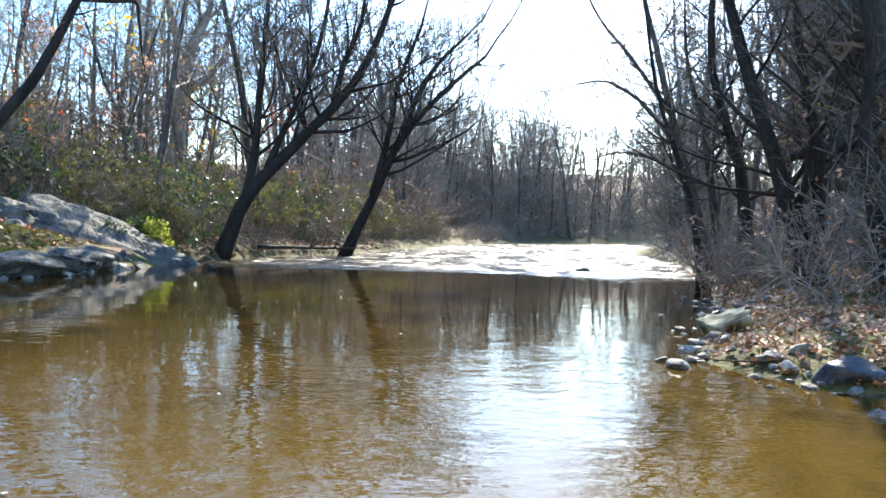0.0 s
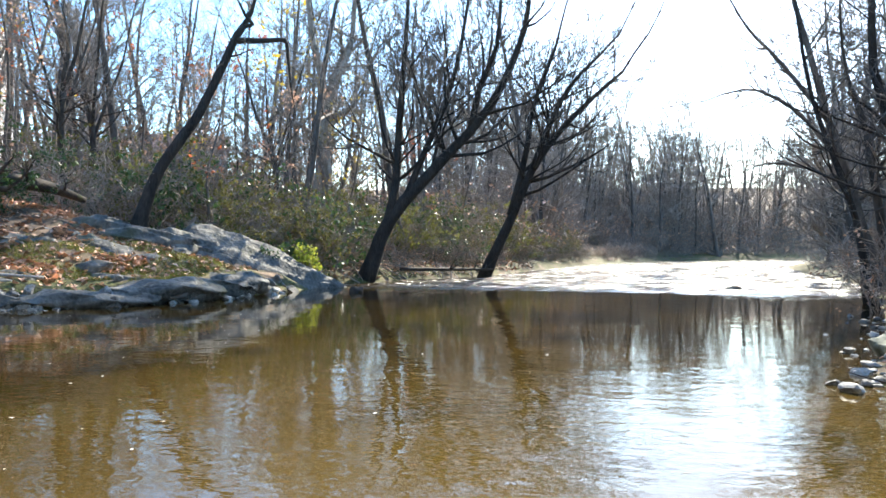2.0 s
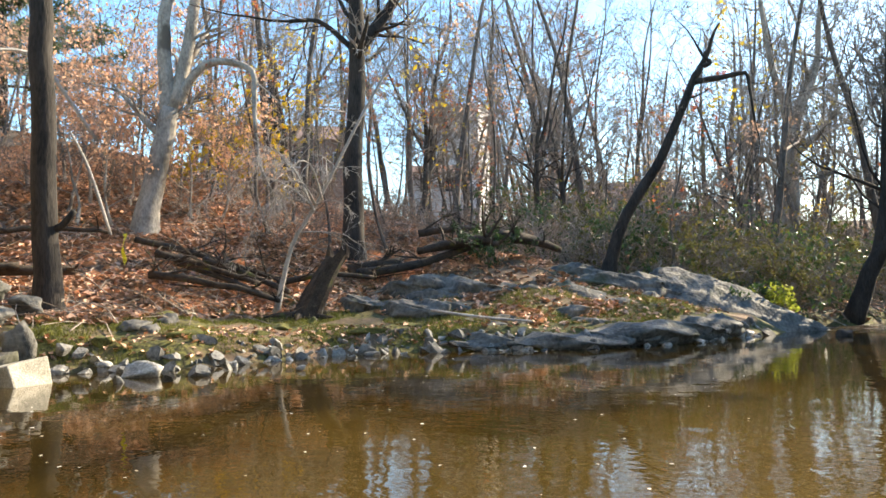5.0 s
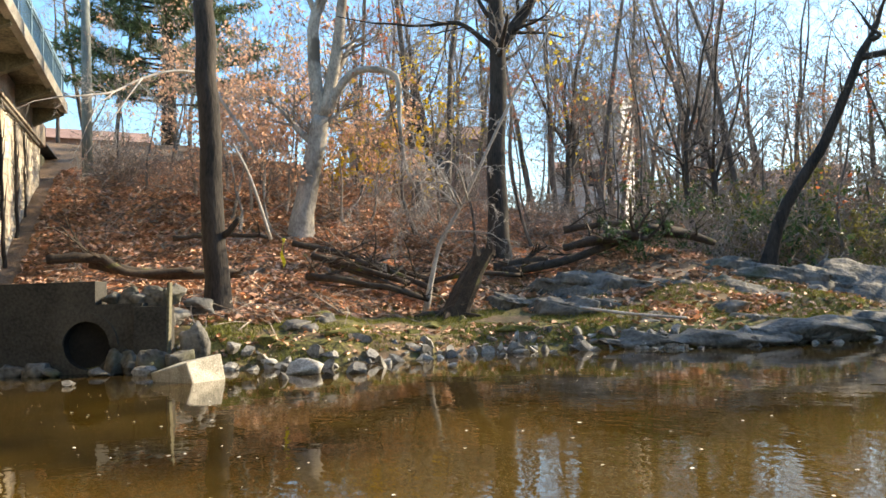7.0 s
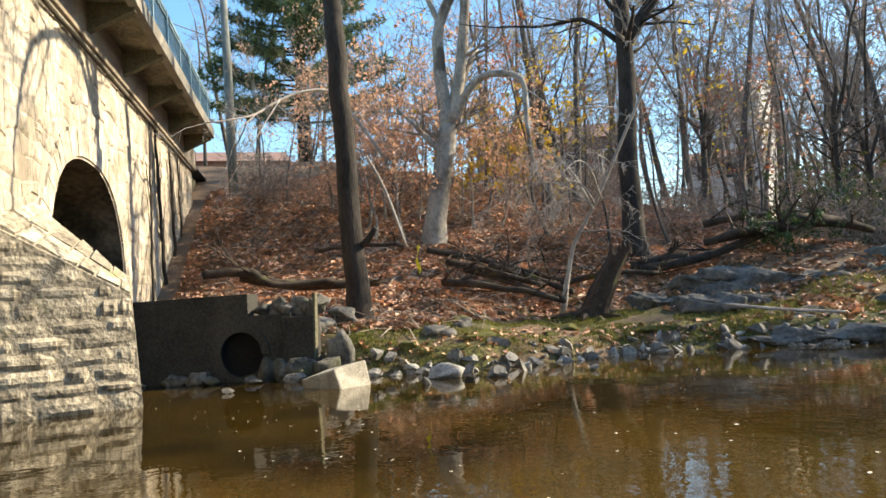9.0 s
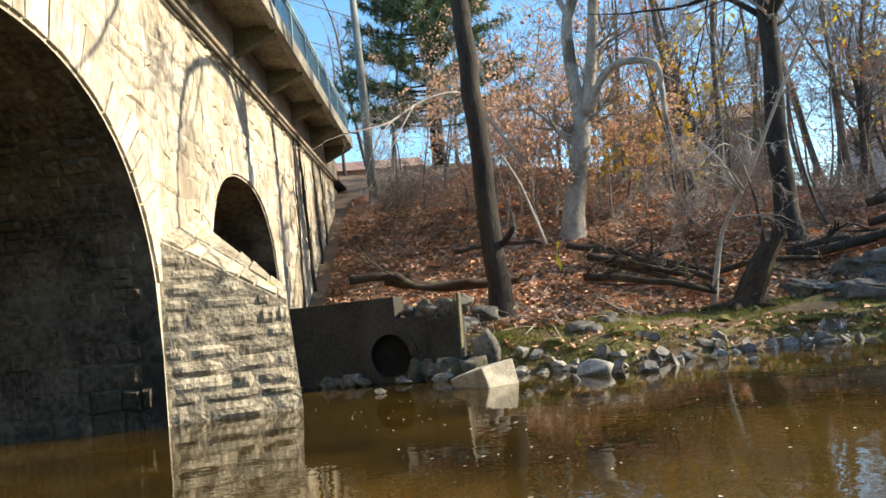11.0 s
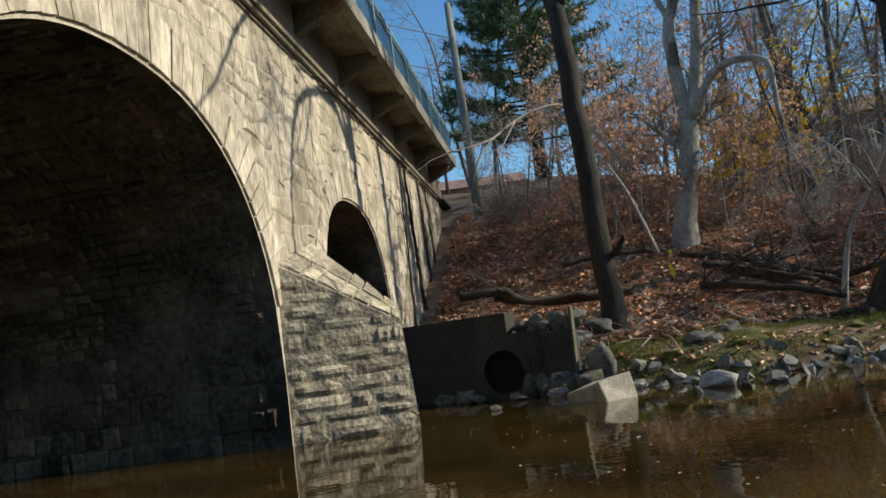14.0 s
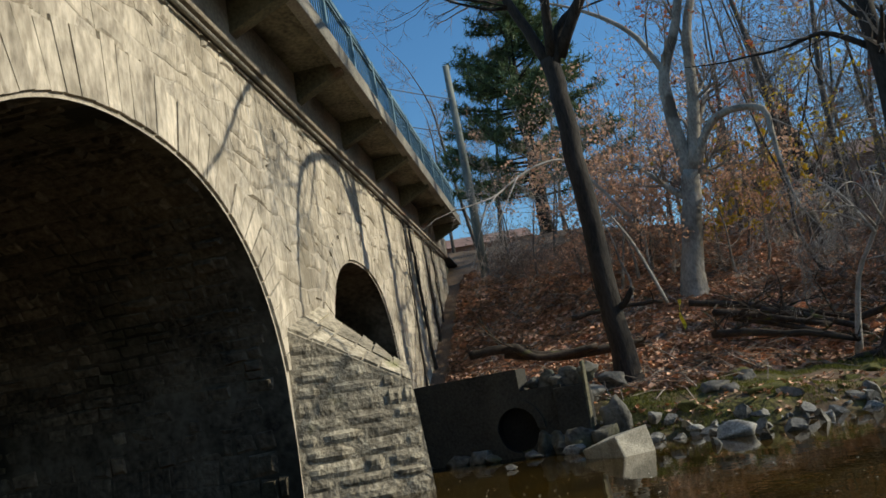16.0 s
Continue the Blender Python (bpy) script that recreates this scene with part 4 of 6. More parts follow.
# ---- logs ----
def log(name, pts, r0, r1, label, material=M_LOG, twigs=0, seed=1, category="log", drop=True):
    rng = random.Random(seed)
    P = smooth_path(pts, 4)
    n = len(P)
    if drop:
        P = [Vector((p.x, p.y, max(min(p.z, gz(p.x, p.y) + r0 * 1.6 + 0.5), gz(p.x, p.y) + r0 * 0.5))) for p in P]
    V, F = [], []
    R = [(r0 + (r1 - r0) * i / (n - 1)) * (1 + 0.18 * noise.noise(P[i] * 1.7)) for i in range(n)]
    tube(V, F, P, R, 10)
    boughs = []
    for _ in range(twigs):
        i = rng.randrange(n)
        d = rand_dir(rng)
        d.z = abs(d.z) * 0.6
        one = {"limb": (V, F), "twig": ([], [])}
        shoot(rng, one, P[i], d, rng.uniform(0.5, 1.4), r1 * 0.4 + 0.01, 2, 4, 0.1, 0.1, (4, 3, 3, 2))
        boughs.append(one["twig"])
    base = P[0]
    root = tagged(new(name), label, category)
    root.location = base
    mesh_ob("stem", [v - base for v in V], F, material, root, True)
    for bv, bf in boughs:
        mesh_ob("branch", [v - base for v in bv], bf, material, root)
    return root


log("fallen_log", [(-14.61, 12.38, 1.61), (-13.92, 13.60, 1.81), (-13.33, 14.61, 2.16), (-12.54, 15.70, 2.67)], 0.13, 0.09, "mossy fallen log lying on the leafy slope", twigs=5)
log("fallen_log", [(-15.69, 15.61, 2.8), (-14.87, 16.37, 2.95), (-14.20, 16.94, 3.0)], 0.11, 0.06, "thick dark fallen log on the slope", twigs=4, seed=2)
log("fallen_log", [(-12.43, 15.79, 2.5), (-12.26, 16.54, 2.4), (-12.06, 17.29, 2.2)], 0.17, 0.08, "dark fallen log beside an evergreen shrub", twigs=3, seed=3)
log("fallen_branch", [(-17.15, 2.78, 2.05), (-17.00, 3.38, 2.45), (-16.90, 3.89, 1.94), (-16.78, 4.35, 1.74), (-16.43, 5.41, 1.79)], 0.10, 0.07, "crooked brown fallen branch among leaves", twigs=2, seed=4)
log("fallen_log", [(-16.33, 8.10, 2.1), (-15.77, 9.08, 1.76), (-15.16, 10.00, 1.38)], 0.09, 0.06, "dark fallen log on the leafy slope", twigs=8, seed=5)
log("fallen_branch", [(-15.6, 7.6, 1.6), (-14.6, 8.6, 1.4), (-13.9, 9.6, 1.0)], 0.09, 0.05, "thin dark fallen branch on the slope", twigs=7, seed=6)
for i, (pts, r0, r1, tw) in enumerate([
        ([(-13.96, 13.79, 2.5), (-13.2, 14.4, 2.7), (-12.5, 15.0, 2.7)], 0.10, 0.12, 3),
        ([(-13.7, 14.0, 2.2), (-13.1, 14.6, 2.3), (-12.4, 15.1, 2.3)], 0.09, 0.07, 4),
        ([(-15.1, 12.5, 1.7), (-14.7, 13.0, 1.8), (-14.2, 13.5, 1.85)], 0.17, 0.15, 2),
        ([(-17.9, 8.4, 2.5), (-17.2, 9.4, 2.2), (-16.3, 10.6, 1.7), (-15.6, 11.3, 1.4)], 0.08, 0.06, 6),
        ([(-16.9, 9.6, 2.0), (-15.9, 10.2, 1.6), (-14.8, 10.5, 1.2)], 0.10, 0.06, 8),
        ([(-16.4, 8.6, 1.9), (-15.6, 9.4, 1.5), (-14.6, 9.8, 1.1)], 0.07, 0.05, 8),
        ([(-15.4, 10.6, 1.4), (-14.8, 11.6, 1.6), (-14.2, 12.6, 1.5)], 0.08, 0.05, 7),
        ([(-17.3, 3.6, 2.0), (-17.0, 4.6, 1.75), (-16.6, 5.6, 1.7), (-16.3, 6.4, 1.7)], 0.12, 0.09, 3),
        ([(-19.5, 6.0, 3.0), (-19.0, 7.0, 2.9), (-18.4, 8.0, 2.7)], 0.07, 0.04, 5)]):
    log("fallen_log", pts, r0, r1, "dark fallen limb tangled on the leafy slope", twigs=tw, seed=50 + i)
log("dead_snag", [(-16.12, 6.20, 4.46), (-15.99, 6.52, 3.72), (-15.82, 6.89, 2.4)], 0.025, 0.04, "pale dead branch leaning on the slope", M_DEAD, seed=7, drop=False)
log("driftwood_stick", [(-11.06, 11.18, 0.76), (-10.31, 11.85, 0.60), (-9.51, 12.48, 0.50)], 0.035, 0.025, "bleached straight stick on the rocks", M_DEAD, seed=8)
log("leaning_branch", [(2.0, 6.62, 0.10), (2.3, 6.4, 0.05), (2.75, 6.15, 0.10)], 0.004, 0.008, "thin dead branch reaching over the water", M_LOG, twigs=0, seed=10, drop=False)
log("fallen_log", [(-5.8, 24.6, 0.4), (-4.6, 27.0, 0.35), (-3.4, 29.6, 0.3)], 0.07, 0.05, "driftwood log at the foot of leaning trees", twigs=10, seed=12)
log("fallen_log", [(6.4, 14.5, 2.6), (7.8, 13.4, 2.9), (9.4, 12.0, 3.1)], 0.09, 0.14, "broken branch resting across the brush", twigs=4, seed=14, drop=False)


# ---- single trees ----
tree("riverside_tree", [
    ([(-15.25, 5.56, 0.61), (-15.29, 5.44, 2.26), (-15.31, 5.39, 4.15), (-15.33, 5.34, 6.26), (-15.35, 5.31, 7.30), (-15.38, 5.25, 7.93)], 0.235, 0.185),
    ([(-15.38, 5.23, 7.82), (-15.49, 4.93, 8.73), (-15.59, 4.62, 9.64), (-15.71, 4.26, 11.14), (-15.91, 3.56, 13.65)], 0.14, 0.06),
    ([(-15.35, 5.32, 7.71), (-15.24, 5.59, 8.53), (-15.03, 6.08, 9.04), (-14.74, 6.71, 10.30), (-14.59, 7.19, 12.88)], 0.15, 0.06),
    ([(-15.33, 5.32, 7.49), (-15.30, 5.41, 8.92), (-15.25, 5.54, 10.90)], 0.10, 0.05),
    ([(-15.26, 5.53, 2.41), (-15.05, 5.63, 2.45), (-14.81, 5.77, 2.72)], 0.09, 0.05),
    ([(-15.3, 5.5, 7.9), (-14.2, 6.2, 9.4), (-12.8, 6.9, 10.1), (-11.4, 7.3, 10.0), (-10.6, 7.6, 9.0), (-10.3, 7.8, 7.9)], 0.13, 0.04),
    ([(-15.3, 5.3, 7.9), (-14.4, 5.2, 9.6), (-13.4, 5.4, 10.6), (-12.4, 5.6, 11.0), (-11.2, 5.6, 10.6)], 0.11, 0.04),
    ([(-14.2, 6.2, 9.4), (-12.6, 5.1, 10.1), (-11.0, 4.7, 9.9), (-9.8, 4.6, 9.3), (-8.7, 4.8, 8.4)], 0.09, 0.03),
    ([(-14.4, 5.2, 9.6), (-13.2, 4.2, 10.8), (-11.8, 3.6, 11.4), (-10.2, 3.4, 11.2)], 0.09, 0.03)],
    "bare dark-barked tree forking high beside the culvert", 1, limbs=10, last=4, length=3.2, start=0.98, low=0.35, clean=True, flare=1.6)
tree("beech_tree", [
    ([(-20.00, 9.69, 2.78), (-19.92, 9.85, 3.96), (-19.81, 10.06, 5.02), (-19.70, 10.25, 6.26)], 0.31, 0.25),
    ([(-19.72, 10.22, 6.0), (-19.78, 10.12, 7.64), (-19.74, 10.18, 9.16), (-19.44, 10.71, 10.52), (-19.21, 11.09, 12.14), (-19.10, 11.28, 13.87)], 0.22, 0.08),
    ([(-19.69, 10.28, 6.1), (-19.45, 10.69, 8.11), (-19.33, 10.90, 10.09), (-19.04, 11.37, 11.65), (-18.70, 11.89, 13.54)], 0.20, 0.08),
    ([(-19.63, 10.38, 6.23), (-19.21, 10.71, 7.18), (-18.69, 11.18, 7.49), (-18.08, 11.74, 7.20), (-17.88, 11.68, 6.24), (-17.70, 11.58, 5.43)], 0.14, 0.05),
    ([(-19.74, 10.18, 9.16), (-19.96, 9.77, 10.36), (-20.25, 9.19, 11.14), (-20.55, 8.54, 11.70)], 0.09, 0.05)],
    "pale-barked twin-stemmed tree with a hooked limb", 2, M_PALE, M_TWIG, limbs=5, length=2.6, start=0.7)
tree("riverside_tree", [
    ([(-16.21, 13.59, 1.9), (-16.17, 13.63, 4.38), (-16.11, 13.70, 5.90), (-16.06, 13.76, 7.44), (-16.09, 13.72, 8.98), (-16.16, 13.64, 10.85), (-16.05, 13.77, 13.07)], 0.28, 0.17),
    ([(-16.04, 13.78, 7.80), (-15.67, 14.19, 8.47), (-15.25, 14.63, 9.50), (-14.80, 15.08, 10.94)], 0.20, 0.10),
    ([(-16.13, 13.68, 7.74), (-16.37, 13.40, 8.11), (-16.74, 12.94, 8.54), (-17.18, 12.37, 8.49)], 0.09, 0.05)],
    "tall straight bare tree with dark furrowed bark", 3, limbs=8, length=2.8, start=0.55)
tree("bent_tree", [
    ([(-11.05, 17.93, 1.5), (-10.58, 18.21, 3.06), (-9.89, 18.59, 4.27), (-9.46, 18.80, 5.19), (-9.02, 19.01, 6.34), (-8.79, 19.11, 6.83)], 0.16, 0.09),
    ([(-8.97, 19.04, 6.45), (-8.39, 19.29, 6.48), (-7.81, 19.53, 6.53), (-7.73, 19.56, 6.14), (-7.64, 19.59, 5.28)], 0.09, 0.025),
    ([(-8.79, 19.11, 6.83), (-8.57, 19.21, 6.90), (-8.73, 19.14, 7.11), (-8.87, 19.08, 7.43)], 0.07, 0.03)],
    "dark crooked tree leaning over the rocks with a bent top", 4, limbs=3, length=1.2, last=4, kids=(3, 3, 3, 2), start=0.5)
KEEP = THIN[0]
THIN[0] = 0.011
tree("leaning_tree", [
    ([(-6.69, 24.09, 0.40), (-6.07, 24.25, 2.01), (-4.76, 24.54, 3.56), (-3.58, 24.74, 4.86), (-2.56, 24.87, 6.34), (-1.89, 24.93, 8.15), (-1.67, 24.94, 9.94)], 0.25, 0.06),
    ([(-6.22, 24.21, 1.56), (-5.93, 24.29, 3.15), (-5.83, 24.31, 4.91), (-5.70, 24.34, 6.66), (-5.56, 24.37, 9.11)], 0.17, 0.06),
    ([(-5.82, 24.31, 2.19), (-5.27, 24.44, 3.54), (-4.62, 24.57, 5.16), (-4.06, 24.67, 6.78), (-3.68, 24.73, 8.93)], 0.13, 0.05),
    ([(-3.58, 24.74, 4.86), (-3.26, 24.79, 6.30), (-2.77, 24.85, 7.57), (-2.63, 24.86, 9.36)], 0.12, 0.05)],
    "dark many-stemmed tree leaning far over the river", 5, M_BARK, M_BARK_FAR, limbs=18, length=4.0, start=0.35, low=0.25, up=0.5, flare=1.15)
tree("leaning_tree", [
    ([(-3.58, 29.79, 0.35), (-2.62, 29.89, 2.47), (-1.91, 29.94, 4.11), (-0.98, 29.98, 5.44), (0.18, 30.00, 6.66), (1.44, 29.97, 7.76)], 0.21, 0.06),
    ([(-2.73, 29.88, 2.36), (-2.15, 29.92, 4.86), (-1.87, 29.94, 6.59), (-1.07, 29.98, 8.77)], 0.15, 0.06),
    ([(-1.91, 29.94, 4.11), (-1.31, 29.97, 5.75), (-0.49, 30.00, 7.29), (0.77, 29.99, 8.61)], 0.14, 0.05)],
    "dark spreading tree leaning over the riffle", 6, M_BARK, M_BARK_FAR, limbs=20, length=4.0, start=0.35, low=0.25, up=0.5, flare=1.15)
THIN[0] = KEEP
tree("pale_tree", [
    ([(-11.85, 33.99, 2.4), (-11.61, 34.08, 5.87), (-11.54, 34.10, 7.34)], 0.36, 0.30),
    ([(-11.54, 34.10, 7.2), (-11.72, 34.04, 8.79), (-12.08, 33.91, 10.21), (-12.33, 33.82, 12.11), (-12.6, 33.8, 15.0)], 0.22, 0.08),
    ([(-11.54, 34.10, 7.2), (-11.06, 34.26, 8.86), (-10.48, 34.44, 10.40), (-10.34, 34.48, 12.38), (-9.9, 34.6, 15.0)], 0.20, 0.08)],
    "tall pale sycamore-like tree with a forked trunk", 7, M_PALE, M_PALE, limbs=6, length=4.0, start=0.6, last=3)


def build_stump():
    """A leaning broken trunk: ridged bark, spreading roots and a splintered top."""
    rng = random.Random(8)
    axis = smooth_path([(-13.86, 10.12, 0.45), (-13.72, 10.32, 0.95), (-13.56, 10.52, 1.5), (-13.36, 10.76, 2.0)], 4)
    base = axis[0].copy()
    root = tagged(new("broken_stump"), "thick dark leaning stump with a splintered top", "stump")
    root.location = base
    V, F, K = [], [], 20
    n = len(axis)
    for i, p in enumerate(axis):
        f = i / (n - 1)
        r = 0.31 - 0.09 * f + 0.16 * math.exp(-f * 7)
        for k in range(K):
            a = 2 * math.pi * k / K
            q = r * (1 + 0.09 * math.sin(5 * a + 2 * f) + 0.10 * noise.noise((math.cos(a) * 2, math.sin(a) * 2, f * 5)))
            up = rng.uniform(-0.12, 0.3) if i == n - 1 else 0.0
            V.append(p - base + Vector((math.cos(a) * q, math.sin(a) * q, up)))
    for i in range(n - 1):
        for k in range(K):
            F.append((i * K + k, i * K + (k + 1) % K, (i + 1) * K + (k + 1) % K, (i + 1) * K + k))
    V.append(axis[-1] - base - Vector((0, 0, 0.25)))
    for k in range(K):
        F.append(((n - 1) * K + k, (n - 1) * K + (k + 1) % K, n * K))
    mesh_ob("trunk", V, F, M_LOG, root, label="dark ridged broken trunk")
    for a in (0.3, 1.7, 3.0, 4.4, 5.5):
        d = Vector((math.cos(a), math.sin(a), 0))
        P = []
        for t in (0.05, 0.25, 0.5, 0.8):
            g = base + d * t
            P.append(Vector((d.x * t, d.y * t, max(gz(g.x, g.y) - base.z + 0.05, 0.28 - t * 0.5))))
        V, F = [], []
        tube(V, F, P, [0.12, 0.09, 0.06, 0.02], 7)
        mesh_ob("root", V, F, M_LOG, root, True)


build_stump()
tree("dead_tree", [
    ([(-14.14, 9.74, 1.0), (-13.84, 9.88, 2.16), (-13.43, 10.14, 2.91), (-13.01, 10.40, 3.78), (-12.42, 10.83, 5.13), (-11.81, 11.23, 6.29), (-11.35, 11.45, 7.14)], 0.05, 0.02),
    ([(-13.30, 10.04, 2.89), (-13.50, 9.78, 3.65), (-13.73, 9.46, 4.10), (-13.95, 9.15, 4.20), (-14.2, 8.8, 3.85)], 0.03, 0.008),
    ([(-13.30, 10.04, 2.95), (-13.6, 9.6, 3.4), (-14.0, 9.2, 3.55), (-14.5, 8.7, 3.3)], 0.025, 0.008),
    ([(-13.2, 10.2, 3.1), (-13.0, 9.8, 3.7), (-12.9, 9.4, 3.8), (-12.9, 9.0, 3.5)], 0.025, 0.008),
    ([(-13.3, 10.1, 3.0), (-13.2, 9.7, 3.4), (-13.3, 9.3, 3.4), (-13.5, 8.9, 3.0)], 0.025, 0.008)],
    "bleached dead tree with drooping grey twigs", 9, M_DEAD, M_DEAD, limbs=9, length=1.2, last=4, kids=(4, 5, 4, 2), start=0.3, droop=0.5, up=0.0)
tree("dead_branch", [
    ([(-20.2, 8.2, 5.6), (-20.09, 7.04, 6.95), (-19.96, 6.21, 7.01), (-19.80, 5.38, 6.65), (-19.58, 4.70, 6.20), (-19.32, 4.08, 5.97), (-19.08, 3.34, 5.77)], 0.05, 0.015),
    ([(-19.61, 5.33, 6.60), (-19.38, 4.93, 6.03), (-19.17, 4.44, 5.28), (-18.93, 4.02, 4.69)], 0.025, 0.008),
    ([(-19.39, 4.65, 6.15), (-19.25, 4.4, 5.9), (-19.18, 4.24, 5.76), (-18.95, 3.93, 5.15)], 0.02, 0.008)],
    "long pale drooping dead branch reaching towards the bridge", 19, M_DEAD, M_DEAD, limbs=6, length=1.3, last=4, kids=(4, 4, 3, 2), start=0.3, droop=0.3, up=0.05, category="branch", flare=1.0)
for sd, stems in ((11, [([(5.98, 12.66, 0.45), (5.69, 12.79, 1.48), (5.42, 12.91, 2.41), (5.06, 13.05, 3.63), (4.68, 13.19, 5.06), (4.48, 13.26, 6.8)], 0.17, 0.07), ([(6.02, 12.64, 0.66), (6.04, 12.63, 2.22), (5.76, 12.76, 3.87), (5.56, 12.85, 5.8)], 0.12, 0.05)]),
                  (12, [([(5.66, 17.09, 0.35), (5.45, 17.16, 1.69), (5.07, 17.27, 2.93), (4.62, 17.40, 4.43), (4.33, 17.47, 6.3)], 0.08, 0.03)]),
                  (13, [([(7.24, 18.64, 0.7), (7.06, 18.71, 2.72), (6.38, 18.96, 5.18), (6.36, 18.96, 8.2)], 0.17, 0.06)]),
                  (14, [([(5.92, 10.44, 0.6), (5.66, 10.58, 2.42), (5.68, 10.57, 3.71), (5.40, 10.72, 5.5)], 0.10, 0.05)])):
    tree("bank_tree", stems, "dark bare tree on the shaded river bank", sd, twig=M_BARK_FAR, limbs=14, length=2.6, start=0.2, group="trees on the right bank")


tree("bank_tree", [([(6.4, 18.95, 0.67), (6.04, 19.07, 2.17), (5.54, 19.22, 3.97), (5.1, 19.34, 5.77), (4.65, 19.45, 7.46)], 0.13, 0.05), ([(5.76, 19.15, 3.14), (4.88, 19.4, 4.32), (4.0, 19.6, 4.89), (3.24, 19.74, 4.83)], 0.06, 0.02), ([(5.42, 19.04, 4.07), (4.47, 19.29, 5.47), (3.78, 19.44, 6.32), (3.27, 19.53, 7.3)], 0.06, 0.02), ([(5.96, 19.3, 2.6), (5.11, 19.54, 3.02), (4.3, 19.74, 3.15), (3.69, 19.86, 2.93)], 0.05, 0.015)],
     "grey bare tree spreading its branches over the river", 15, M_BARK_FAR, M_TWIG, limbs=12, length=2.0, start=0.3, low=0.15, group="trees on the right bank")


# ---- forest ----
def wild_tree(name, seed, h, r, label, limbs, length, last, kids, bark=M_BARK_FAR, twig=M_TWIG, leaves=None, wob=0.5, start=0.3):
    rng = random.Random(seed)
    pts, p = [], Vector((0, 0, 0))
    lean = Vector((rng.gauss(0, 0.13), rng.gauss(0, 0.13), 0))
    for i in range(6):
        pts.append(tuple(p))
        p = p + Vector((lean.x * h / 5 + rng.gauss(0, wob * 0.25), lean.y * h / 5 + rng.gauss(0, wob * 0.25), h / 5))
    return tree(name, [(pts, r, r * 0.2)], label, seed, bark, twig, limbs=limbs, length=length, last=last, kids=kids, base=(0, 0, 0), leaves=leaves, start=start, bole=0)


VARIANTS, FAR = [], []
THIN[0] = 0.009
for i in range(9):
    rng = random.Random(40 + i)
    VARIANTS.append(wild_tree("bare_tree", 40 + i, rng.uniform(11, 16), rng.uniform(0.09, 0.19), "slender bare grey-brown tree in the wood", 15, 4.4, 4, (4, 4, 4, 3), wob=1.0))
THIN[0] = 0.027
for i in range(5):
    rng = random.Random(140 + i)
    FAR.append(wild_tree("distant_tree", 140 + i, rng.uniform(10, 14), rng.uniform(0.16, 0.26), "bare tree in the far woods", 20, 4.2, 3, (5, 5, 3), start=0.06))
THIN[0] = 0.006
SAPLINGS = []
for i in range(6):
    rng = random.Random(60 + i)
    lv = None if i < 2 else ((M_LEAF_TAN, M_LEAF_YELLOW, M_LEAF_RED, M_LEAF_GREEN)[i - 2], 0.11, 0.18, 3, 0.25)
    SAPLINGS.append(wild_tree("sapling", 60 + i, rng.uniform(4, 6.5), 0.05, ("thin bare sapling in the wood", "thin bare sapling in the wood", "thin sapling holding tan leaves", "thin sapling holding a few yellow leaves", "thin sapling holding red-brown leaves", "thin sapling holding olive-green leaves")[i], 12, 2.0, 3, (5, 5, 4), leaves=lv, wob=0.3))


def forked_tree(seed, h, r, label):
    """A mature tree that forks into rising, spreading limbs."""
    rng = random.Random(seed)
    lean = Vector((rng.gauss(0, 0.12), rng.gauss(0, 0.12), 0))
    f = h * rng.uniform(0.28, 0.45)
    trunk = [Vector((0, 0, 0)) + lean * f * t + Vector((rng.gauss(0, 0.08), rng.gauss(0, 0.08), f * t)) for t in (0, 0.35, 0.7, 1.0)]
    stems = [([tuple(p) for p in trunk], r, r * 0.75)]
    a0 = rng.uniform(0, 6.28)
    for k in range(rng.choice((3, 4))):
        a = a0 + k * 1.9 + rng.uniform(-0.4, 0.4)
        out, up = Vector((math.cos(a), math.sin(a), 0)), h - f
        reach = up * rng.uniform(0.2, 0.45)
        start = trunk[-1] - Vector((0, 0, rng.uniform(0.05, 0.35) * f * (k > 0)))
        start = trunk[2].lerp(trunk[3], max(0.0, (start.z - trunk[2].z) / max(0.1, trunk[3].z - trunk[2].z)))
        pts = [start + out * reach * q ** 0.8 + Vector((rng.gauss(0, 0.25) * q, rng.gauss(0, 0.25) * q, up * q * rng.uniform(0.85, 1.0))) for q in (0, 0.2, 0.45, 0.7, 1.0)]
        stems.append(([tuple(p) for p in pts], r * rng.uniform(0.45, 0.65), r * 0.1))
    return tree("forked_tree", stems, label, seed, M_BARK_MID, M_TWIG_DARK, limbs=9, length=3.3, last=4, kids=(4, 4, 4, 3), base=(0, 0, 0), start=0.6, up=0.3, low=0.2)


M_BARK_MID = mat("bark_mid", (0.030, 0.025, 0.021), (0.115, 0.096, 0.078), 4, 20, 0.9, 0.7, vary=0.3, stretch=(1, 1, 0.25))
M_TWIG_DARK = mat("dark_twig", (0.12, 0.098, 0.082), (0.33, 0.275, 0.23), 2, 9, 0.9, 0.0, vary=0.25)
THIN[0] = 0.010
FORKED = [forked_tree(300 + i, hh, rr, "mature bare tree with a forked dark trunk") for i, (hh, rr) in enumerate(((13, 0.20), (15, 0.27), (12, 0.16), (16, 0.30), (11, 0.14)))]


